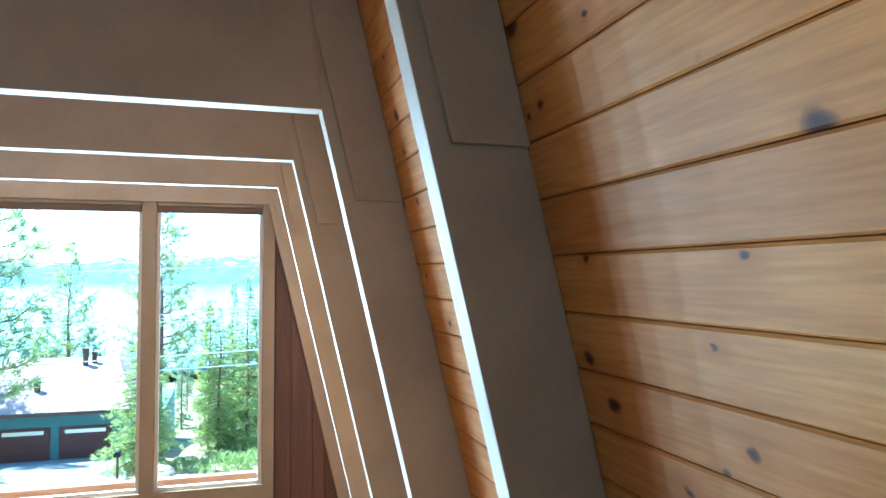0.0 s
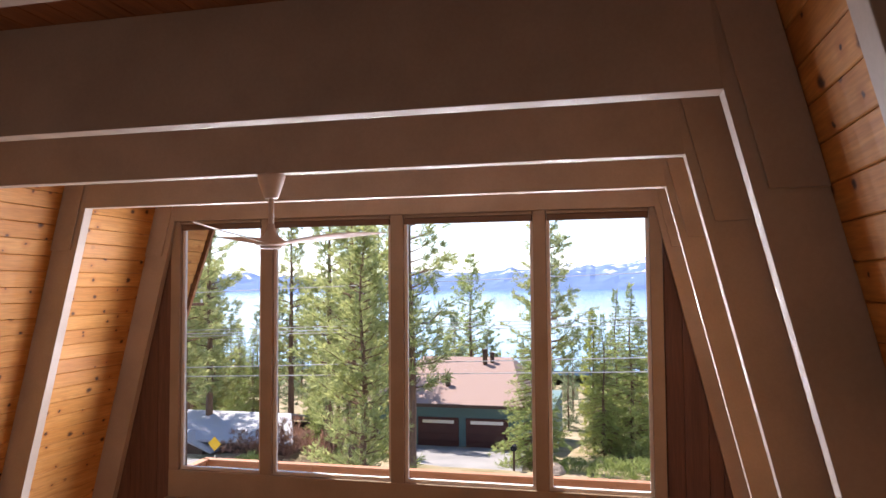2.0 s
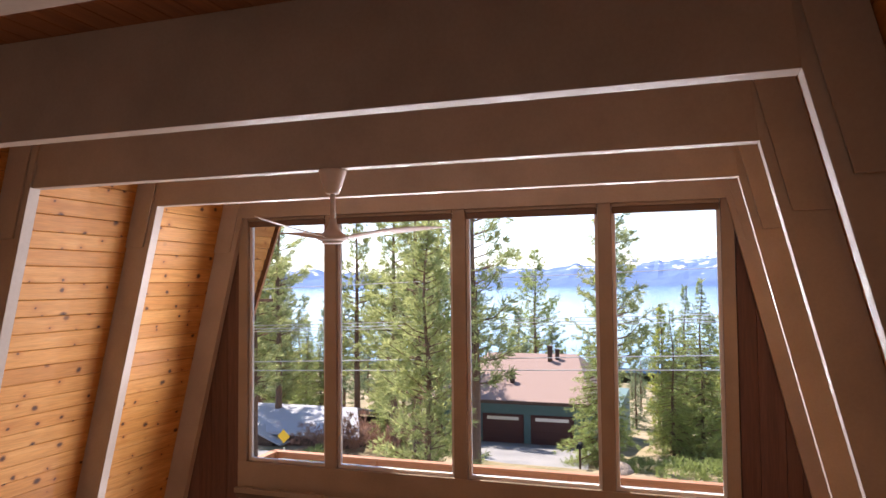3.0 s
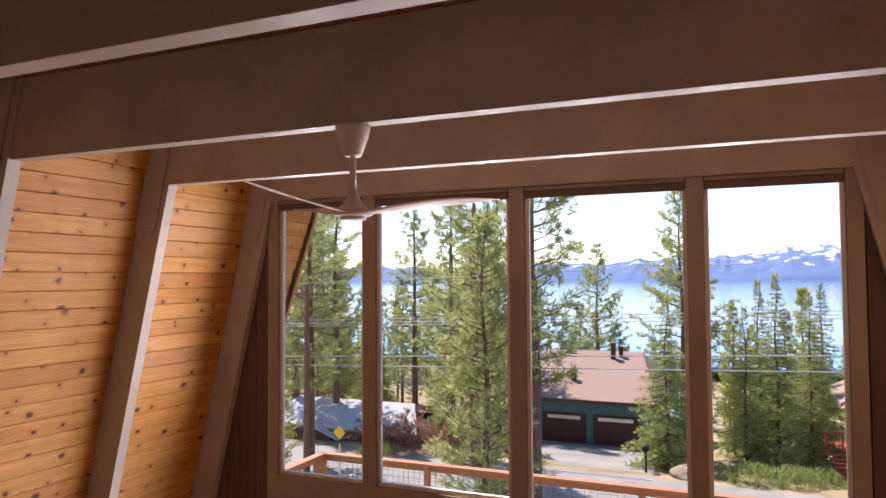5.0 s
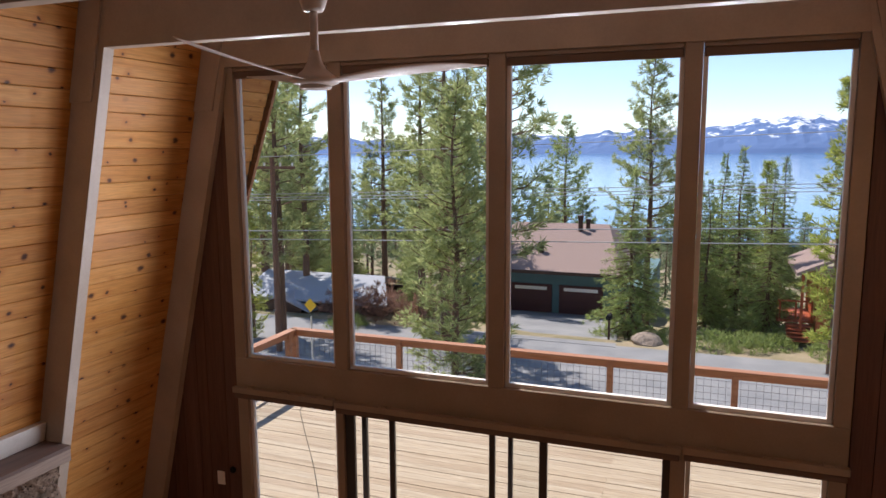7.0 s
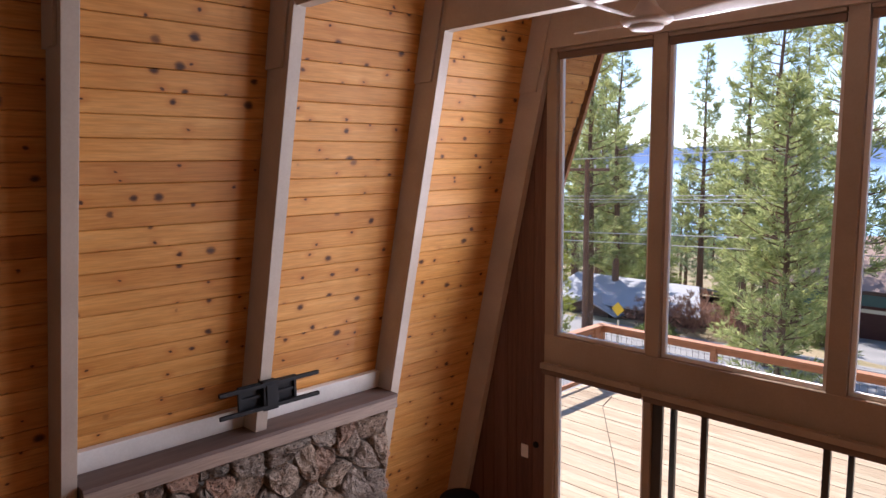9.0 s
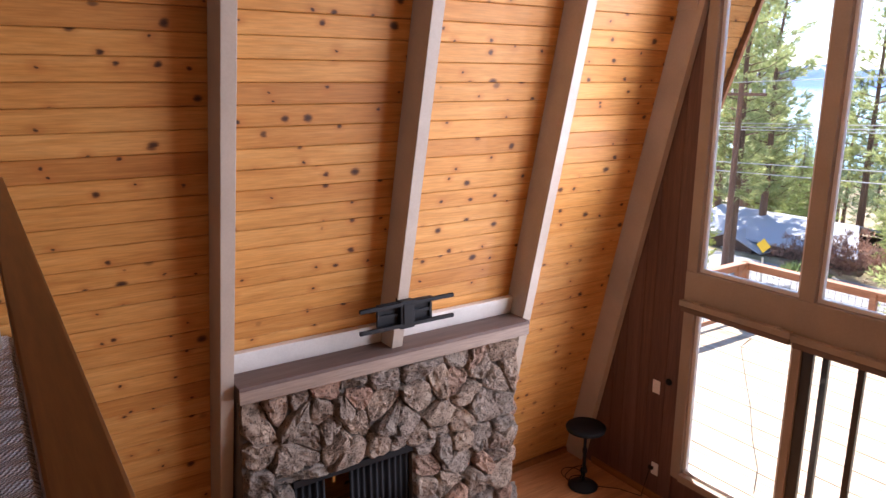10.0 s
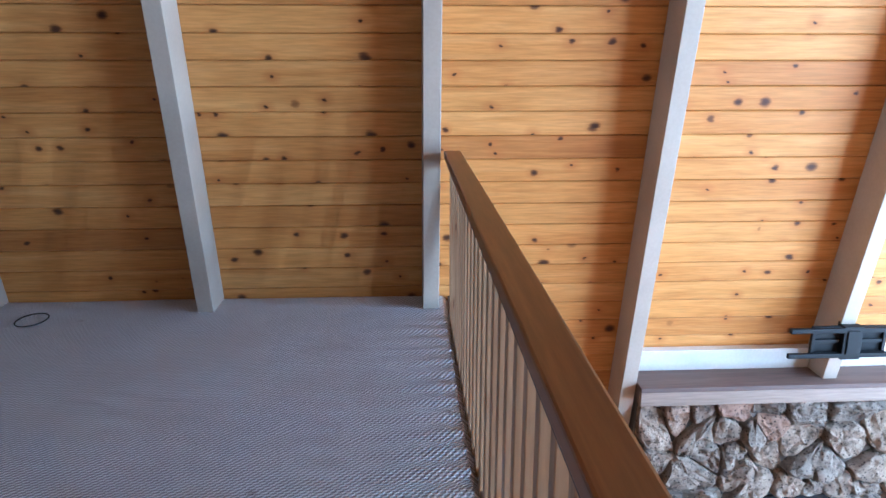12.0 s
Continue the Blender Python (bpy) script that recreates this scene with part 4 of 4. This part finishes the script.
def conifer(label, height, crown, base, needles, seed, kind="pine", dens=1.0, trunk_r=None):
    """A conifer: tapered trunk, limbs in whorls, sprays of needles."""
    rnd = random.Random(seed)
    th = thing("pine_tree" if kind == "pine" else "spruce_tree", label, "tree", "trees by the lake")
    tr = trunk_r or height * 0.014
    pts = [(0.12 * math.sin(i * 0.9 + seed) * i / 12, 0.1 * math.cos(i * 0.7 + seed) * i / 12, height * i / 12 - 0.4 * (i == 0)) for i in range(13)]
    bm = tube(pts, [max(0.02, tr * (1 - 0.95 * i / 12)) for i in range(13)], 9)
    vs, fs = [], []
    z = base * height
    while z < height * 0.985:
        t = (z / height - base) / (1 - base)
        prof = (1 - t) ** 0.72 * (0.55 + 0.45 * min(1, t * 4)) if kind == "pine" else (1 - t) ** 0.9
        for _ in range(rnd.choice((3, 4, 4, 5)) if kind == "pine" else rnd.choice((5, 6, 6))):
            if kind == "pine" and rnd.random() < 0.12:
                continue
            a = rnd.uniform(0, 2 * math.pi)
            L = max(0.25 if kind == "pine" else 0.1, crown * prof * rnd.uniform(0.55, 1.15))
            rise = (0.25 + 0.3 * t) if kind == "pine" else (-0.25 + 0.32 * t)
            d0 = Vector((math.cos(a), math.sin(a), rise)).normalized()
            o = Vector((0, 0, z))
            mid = o + d0 * L * 0.5 + Vector((0, 0, -0.05 * L))
            tip = o + d0 * L + Vector((0, 0, (0.10 if kind == "pine" else -0.06) * L))
            tube([o, mid, tip], [0.012 + 0.012 * L, 0.012 + 0.005 * L, 0.006], 4, bm)
            m = max(3, int(L * (4.2 if kind == "pine" else 6.0) * dens))
            for q in range(m):
                s = (0.32 if kind == "pine" else 0.12) + (0.68 if kind == "pine" else 0.88) * (q + rnd.random()) / m
                c = (o.lerp(mid, s * 2) if s < 0.5 else mid.lerp(tip, s * 2 - 1))
                side = Vector((-d0.y, d0.x, 0)) * rnd.uniform(-1, 1) * L * (0.30 if kind == "pine" else 0.24) * (1.15 - s * 0.6)
                tuft(vs, fs, c + side + Vector((0, 0, rnd.gauss(0, 0.06))), d0 + side.normalized() * 0.5, (0.42 if kind == "pine" else 0.38 * (1 - 0.5 * t)) * (0.7 + 0.02 * height) / max(0.75, dens ** 0.5), rnd, 17 if kind == "pine" else 12)
        z += height * (0.027 if kind == "pine" else 0.021) * rnd.uniform(0.7, 1.3) / max(0.7, dens ** 0.5)
    tuft(vs, fs, Vector((0, 0, height * 0.97)), Vector((0, 0, 1)), 0.5, rnd, 12)
    part("trunk", bm, BARK, th)
    from_data("crown", vs, fs, needles, th)
    return th


def put(th, x, y, z, turn=0.0, s=1.0):
    th.matrix_basis = pose(x, y, z, 0, 0, turn) @ Matrix.Scale(s, 4)
    return th


def again(th, x, y, z, turn=0.0, s=1.0):
    c = copy_thing(th, pose(x, y, z, 0, 0, turn))
    c.scale = (s, s, s)
    return c


big = put(conifer("bushy sunlit pine standing close to the deck", 11.2, 2.5, 0.05, PINE_NEEDLES, 3, "pine", 1.7), -6.5, 22.2, -7.3)
tall = put(conifer("tall open pine with bare lower trunk", 17.5, 2.9, 0.22, PINE_NEEDLES, 11, "pine", 1.15), -21.2, 36.5, -8.4)
wide = put(conifer("tall pine with long spreading limbs", 17.0, 3.3, 0.3, PINE_NEEDLES, 17, "pine", 1.1), -5.7, 25.5, -7.5)
again(tall, -12.2, 33.0, -8.0, 70, 0.93)
put(conifer("tall sunlit pine behind the driveway spruce", 15.2, 3.5, 0.3, PINE_NEEDLES, 53, "pine", 1.3), -1.6, 40.2, -8.5)
spr = put(conifer("dense young spruce beside the driveway", 8.6, 2.3, 0.05, SPRUCE_NEEDLES, 23, "spruce", 1.2), -2.0, 35.5, -8.0)
sp2 = put(conifer("slender green spruce across the street", 10.3, 2.35, 0.05, SPRUCE_NEEDLES, 29, "spruce", 1.15), 3.1, 42.0, -8.6)
yl = put(conifer("bright yellow-green young pine", 11.6, 1.75, 0.06, YELLOW_NEEDLES, 31, "pine", 1.3), 6.2, 30.5, -7.4)
mid1 = put(conifer("slim conifer standing before the lake", 15.6, 4.6, 0.1, SPRUCE_NEEDLES, 37, "pine", 0.8), -12.9, 75.0, -10.5)
for x, y, s, a in ((4.4, 38.0, 0.86, 40), (1.5, 40.5, 0.8, 130), (5.4, 43.5, 0.95, 220), (2.3, 46.5, 1.0, 300)):
    again(sp2, x, y, ground_z(x, y), a, s)
again(yl, 4.6, 45.0, -9.0, 90, 0.85)
again(yl, 0.9, 43.0, -8.7, 30, 0.75)
again(yl, -18.6, 27.5, -7.5, 30, 0.55)
again(big, -14.5, 38.5, -8.5, 100, 0.85)
again(big, -24.5, 42.0, -8.5, 210, 1.0)
again(wide, -27.0, 44.0, -8.5, 30, 0.95)
again(wide, -16.8, 48.0, -9.4, 160, 0.95)
for x, y, a, k in ((-18.0, 29.0, 15, 0.92), (-24.5, 37.0, 120, 1.05), (-20.0, 45.0, 250, 1.0), (-9.6, 29.5, 310, 0.95), (-13.5, 44.0, 60, 1.0), (-30.0, 48.0, 10, 1.1)):
    again(tall, x, y, ground_z(x, y), a, k)
for x, y, a, k in ((-24.0, 47.0, 20, 0.9), (-28.0, 52.0, 140, 1.0), (-20.5, 51.0, 260, 0.8), (-16.0, 53.0, 80, 0.95), (-11.5, 57.0, 200, 0.9), (-32.0, 55.0, 310, 1.1), (-9.5, 36.0, 50, 0.55), (-13.4, 35.0, 170, 0.6)):
    again(spr, x, y, ground_z(x, y) - 0.2, a, k)
far = put(conifer("distant dark green conifer above the lake", 13.0, 2.3, 0.12, FAR_NEEDLES, 41, "spruce", 0.55), -20, 60, -11)
far2 = put(conifer("distant dark green pine above the lake", 14.0, 2.6, 0.2, FAR_NEEDLES, 43, "pine", 0.7), -24, 64, -11.3)
for x, y, a, k in ((-12.5, 50.0, 0, 0.75), (-15.0, 47.0, 70, 0.6), (-18.0, 52.0, 140, 0.8), (-21.5, 48.0, 210, 0.65), (-10.2, 54.0, 280, 0.7), (-25.5, 54.0, 20, 0.85), (-29.5, 50.0, 110, 0.8), (-7.8, 56.0, 190, 0.6), (0.5, 50.0, 40, 0.6), (4.0, 52.0, 120, 0.65)):
    again(far2, x, y, ground_z(x, y) - 0.3, a, k)
rt = random.Random(5)
for i in range(92):
    y = rt.uniform(56, 150)
    x = -0.45 * y + 2 + rt.uniform(-0.42, 0.62) * y
    s = rt.uniform(0.45, 0.85) * (0.8 if x > -10 else 1.1)
    top = ground_z(x, y) + 13 * s
    if top > 1.0 - y * 0.035 + (2 if x < -0.4 * y else 0):
        s *= 0.62
    again(far if i % 3 else far2, x, y, ground_z(x, y) - 0.3, rt.uniform(0, 360), s)


def shrub(label, mat, r, h, seed, n, group):
    rnd = random.Random(seed)
    vs, fs = [], []
    for _ in range(n):
        a, q = rnd.uniform(0, 6.28), math.sqrt(rnd.random())
        hh = h * (1 - q * q * 0.7) * rnd.uniform(0.35, 1.0)
        tuft(vs, fs, Vector((r * q * math.cos(a), r * q * math.sin(a), hh)), Vector((0, 0, 1)), 0.3, rnd, 6)
    ob = from_data("shrub", vs, fs, mat)
    return tagged(ob, label, "shrub", group)


s1 = shrub("low green roadside shrub", SHRUB, 1.2, 0.9, 2, 260, "shrubs")
s1.location = (1.8, 33.2, -7.5)
for x, y, s in ((0.2, 34.0, 0.8), (3.3, 33.6, 1.0), (4.4, 34.5, 0.9), (7.0, 33.4, 1.1), (-15.5, 31.0, 0.9), (-10.5, 36.5, 1.0)):
    o = copy_thing(s1, pose(x, y, ground_z(x, y) - 0.1, 0, 0, 50 * x))
    o.scale = (s, s, s)
t1 = shrub("bare reddish twiggy bush by the street", TWIGS, 1.3, 1.9, 4, 200, "bare bushes")
t1.location = (-13.6, 32.6, -7.45)
for x, y, s in ((-15.2, 32.5, 0.95), (-11.6, 33.2, 1.1), (-16.9, 32.3, 0.8), (-14.4, 33.0, 1.1)):
    o = copy_thing(t1, pose(x, y, ground_z(x, y), 0, 0, 40 * x))
    o.scale = (s, s, s * 1.1)

# ---- garage house ----
gh = thing("garage_house", "teal house with brown shingle roof and garage", "house", at=(0, 0, 0))
part("wall", box((-12.5, 42, -9.2), (-3.45, 52, -5.5)), TEAL, gh)
part("side_wall", box((-3.4, 40.6, -9.2), (-1.6, 52, -6.2)), TEAL, gh)
rf = bmesh.new()
pts = [rf.verts.new(p) for p in ((-13.4, 41.0, -5.65), (-3.0, 41.0, -5.65), (-3.0, 53, -5.65), (-13.4, 53, -5.65), (-11.0, 47.6, -3.4), (-4.7, 47.6, -3.4))]
for f in ((0, 1, 5, 4), (1, 2, 5), (2, 3, 4, 5), (3, 0, 4), (3, 2, 1, 0)):
    rf.faces.new([pts[i] for i in f])
bmesh.ops.recalc_face_normals(rf, faces=rf.faces)
roof = part("roof", rf, ROOF_BROWN, gh)
part("fascia", box((-13.4, 40.93, -5.82), (-2.95, 41.0, -5.62)), DARKSIDING, gh)
for x, y, z0, z1, rr in ((-6.4, 46.5, -4.0, -2.75, 0.16), (-5.95, 46.8, -3.9, -3.0, 0.14), (-8.3, 43.4, -5.1, -4.2, 0.17)):
    part("chimney", lathe([(rr, z0), (rr, z1 - 0.15), (rr * 1.3, z1 - 0.15), (rr * 1.3, z1)], 14, None, (x, y)), DARKSIDING, gh)
for x0, x1 in ((-9.9, -7.3), (-6.85, -4.22)):
    d = part("garage_door", box((x0, 41.9, -8.5), (x1, 41.99, -6.6)), GARAGEDOOR, gh, "dark red panelled garage door")
    for q in range(4):
        part("door_panel", box((x0 + 0.05, 41.87, -8.45 + 0.46 * q), (x1 - 0.05, 41.899, -8.04 + 0.46 * q), 0.01), GARAGEDOOR, d)
    part("door_window", box((x0 + 0.3, 41.86, -6.95), (x1 - 0.3, 41.868, -6.75)), ALU, d)

# ---- cabin with the grey roof ----
cl = thing("grey_roof_cabin", "low dark cabin with pale grey metal roof", "house", at=(-19.5, 33.5, -7.6))


def slab(corners, thick):
    """A four-cornered roof slope with thickness."""
    bm = bmesh.new()
    top = [bm.verts.new(p) for p in corners]
    low = [bm.verts.new((p[0], p[1], p[2] - thick)) for p in corners]
    bm.faces.new(top)
    bm.faces.new(low[::-1])
    for i in range(4):
        k = (i + 1) % 4
        bm.faces.new((top[k], top[i], low[i], low[k]))
    bmesh.ops.recalc_face_normals(bm, faces=bm.faces)
    return bm


part("wall", box((-4.4, 0.5, -0.6), (4.5, 6.4, 0.78)), DARKSIDING, cl)
part("roof", slab([(-4.9, 0.0, 0.9), (5.1, 0.0, 0.9), (3.3, 3.5, 1.85), (-4.7, 3.5, 1.85)], 0.1), ROOF_GREY, cl)
part("roof", slab([(-4.7, 3.51, 1.85), (3.3, 3.51, 1.85), (5.1, 7.0, 0.85), (-4.9, 7.0, 0.85)], 0.1), ROOF_GREY, cl)
part("gable", prism([(-3.0, 0.45), (0.2, 0.45), (-1.4, 1.08)], 1, -0.45, 0.6), DARKSIDING, cl, "dark front gable")
part("porch_wall", box((-2.8, -0.4, -0.6), (0.0, 0.49, 0.449)), DARKSIDING, cl)
part("roof", slab([(-3.4, -0.6, 0.4), (-1.4, -0.6, 1.19), (-1.4, 1.5, 1.19), (-3.4, 1.5, 0.4)], 0.08), ROOF_GREY, cl)
part("roof", slab([(-1.395, -0.6, 1.19), (0.6, -0.6, 0.4), (0.6, 1.5, 0.4), (-1.395, 1.5, 1.19)], 0.08), ROOF_GREY, cl)
part("window", box((-1.8, -0.43, -0.2), (-1.0, -0.401, 0.3)), ALU, cl)

# ---- red cabin across the street ----
rc = thing("red_cabin", "red-stained wooden cabin porch with steps", "house", at=(6.4, 36.6, -7.4))
part("wall", box((0.0, 0, 0.2), (3.5, 4, 2.9)), CABINRED, rc)
part("roof", prism([(-1.0, 3.1), (2.2, 4.6), (2.2, 4.75), (-1.0, 3.25)], 1, -0.8, 4.5), ROOF_BROWN, rc)
part("porch_floor", box((-1.6, 0.6, 0.6), (-0.01, 3.5, 0.72)), CABINRED, rc)
for q in range(5):
    part("step", box((-1.25, 0.05 - 0.26 * (4 - q), 0.02 + 0.12 * q), (-0.15, 0.32 - 0.26 * (4 - q) + 0.26, 0.08 + 0.12 * q)), CABINRED, rc)
for x in (-1.5, -0.8, -0.1):
    part("rail_post", box((x - 0.04, 0.6, 0.72), (x + 0.04, 0.68, 1.6)), CABINRED, rc)
part("handrail", box((-1.6, 0.6, 1.6), (0, 0.7, 1.68)), CABINRED, rc)
part("porch_post", box((-0.7, -0.1, 0.1), (-0.58, 0.02, 3.2)), CABINRED, rc)

# ---- rock, sign, poles and wires ----
rk = bmesh.new()
bmesh.ops.create_icosphere(rk, subdivisions=3, radius=0.75)
for v in rk.verts:
    v.co *= 1 + 0.25 * noise.noise(v.co * 1.6)
    v.co.z *= 0.55
rock = tagged(finish("boulder", rk, STONE), "pale grey boulder at the driveway edge", "rock")
rock.location = (-0.95, 33.2, -7.3)
mbx = thing("mailbox", "black mailbox on a dark post beside the driveway", "mailbox", at=(-2.75, 33.4, -7.3))
part("post", box((-0.05, -0.05, -0.2), (0.05, 0.05, 0.85), 0.005), DARKSIDING, mbx)
part("box", prism([(-0.13, 0.86), (0.13, 0.86), (0.13, 1.02), (0.08, 1.1), (-0.08, 1.1), (-0.13, 1.02)], 1, -0.24, 0.24, 0.006), BLACK, mbx)
sg = thing("road_sign", "yellow diamond road sign on a post", "sign", at=(-13.3, 24.0, -7.3))
part("post", box((-0.03, 0, 0), (0.03, 0.05, 2.3)), ALU, sg)
pb = part("plate", box((-0.2, -0.012, -0.2), (0.2, 0.0, 0.2), 0.004), YELLOW, sg)
pb.location, pb.rotation_euler = (0, -0.01, 2.75), (0, radians(45), 0)


def pole(x, y, z, h, r, label):
    th = thing("utility_pole", label, "utility pole", "utility poles", (x, y, z))
    part("shaft", lathe([(r, 0), (r * 0.7, h)], 12), POLEWOOD, th)
    part("crossarm", box((-1.1, -0.06, h - 0.5), (1.1, 0.06, h - 0.38)), POLEWOOD, th)
    for q in (-1, -0.4, 0.4, 1):
        part("insulator", lathe([(0.04, h - 0.38), (0.05, h - 0.3), (0.03, h - 0.22)], 8, None, (q, 0)), WHITE, th)


pole(-16.2, 26.0, -7.4, 8.7, 0.15, "brown wooden utility pole beside the street")
pole(34.0, 27.0, -7.4, 10.0, 0.15, "brown wooden utility pole beside the street")
WIRE = Mat("wire", (0.45, 0.45, 0.45), 0.5, 0.3).m
for z0, z1, dy in ((1.35, 2.3, 0), (-0.30, 0.55, 0.3), (-0.42, 0.45, -0.3), (-0.55, 0.30, 0.0), (-1.9, -0.9, 0), (-2.3, -1.5, 0.1)):
    pts = [(-48 + 82 * t, 26 + dy + t, z0 + (z1 - z0) * (-48 + 82 * t + 16) / 21.5 * 0.8) for t in [i / 24 for i in range(25)]]
    tagged(finish("power_line", tube(pts, 0.014 if z0 > -1 else 0.02, 5), WIRE), "thin pale overhead power line along the street", "power line", "power lines")


# ---- wall boards ----
PITCH = 0.128                   # rise of one board in z
ALONG = PITCH * math.sqrt(1 + SLOPE ** 2)
TILT = math.atan(SLOPE)


def board_mesh(length):
    """A tongue-and-groove board, its face at x = 0 looking to +x."""
    h, d, c = ALONG - 0.0025, 0.02, 0.005
    bm = bmesh.new()
    prof = [(0, c), (0, h - c), (-c, h), (-d, h), (-d, 0), (-c, 0)]
    va = [bm.verts.new((p[0], 0, p[1])) for p in prof]
    vb = [bm.verts.new((p[0], length, p[1])) for p in prof]
    bm.faces.new(va)
    bm.faces.new(vb[::-1])
    for i in range(6):
        k = (i + 1) % 6
        bm.faces.new((va[k], va[i], vb[i], vb[k]))
    bmesh.ops.recalc_face_normals(bm, faces=bm.faces)
    me = bpy.data.meshes.new("board")
    bm.to_mesh(me)
    bm.free()
    me.materials.append(PINE.m)
    return me


LEN = BAY - 0.004
MESH = board_mesh(LEN)
MESH_OUT = board_mesh(EAVE_Y - WALL_Y - 0.15)
Z_ROW0 = 0.065 - 20 * PITCH
for side, nm in ((-1, "west"), (1, "east")):
    wall = tagged(new("wall_" + nm), "sloped wall of knotty pine boards", "wall", kind="structure")
    starts = [(FRAMES[0] + THICK / 2 + BAY * k, FLOOR, MESH) for k in range(4)] + [(FRAMES[0] + THICK / 2 - BAY * k, -0.1, MESH) for k in (1, 2, 3)]
    starts.append((WALL_Y + 0.145, -2.0, MESH_OUT))
    for y, low, me in starts:
        for r in range(42):
            z = Z_ROW0 + r * PITCH + (0.054 if side > 0 else 0.0)
            if z < low - 0.06 or z > CEIL - 0.02:
                continue
            if side > 0 and (z < -0.5 and y < 3.0):
                continue
            k_len = 1.0 if me is MESH else max(0.0, eave(z) - WALL_Y - 0.15) / (EAVE_Y - WALL_Y - 0.15)
            if k_len < 0.06:
                continue
            o = new("board", me)
            o.parent = wall
            if side < 0:
                o.matrix_basis = Matrix.Translation((-skin(z), y, z)) @ Matrix.Rotation(TILT, 4, "Y") @ Matrix.Diagonal((1, k_len, 1, 1))
            else:
                ln = LEN if me is MESH else eave(z) - WALL_Y - 0.15
                o.matrix_basis = Matrix.Translation((skin(z), y + ln, z)) @ Matrix.Rotation(-TILT, 4, "Y") @ Matrix.Rotation(math.pi, 4, "Z") @ Matrix.Diagonal((1, k_len, 1, 1))
    # narrow closing strip beside the last frame
    zz = [(side * (skin(z) + d), z) for z, d in ((FLOOR, -0.001), (CEIL, -0.001), (CEIL, 0.02), (FLOOR, 0.02))]
    part("closing_strip", prism(zz, 1, FRAMES[0] + THICK / 2 + BAY * 4 - 0.002, WALL_Y + 0.02), PINE, wall)
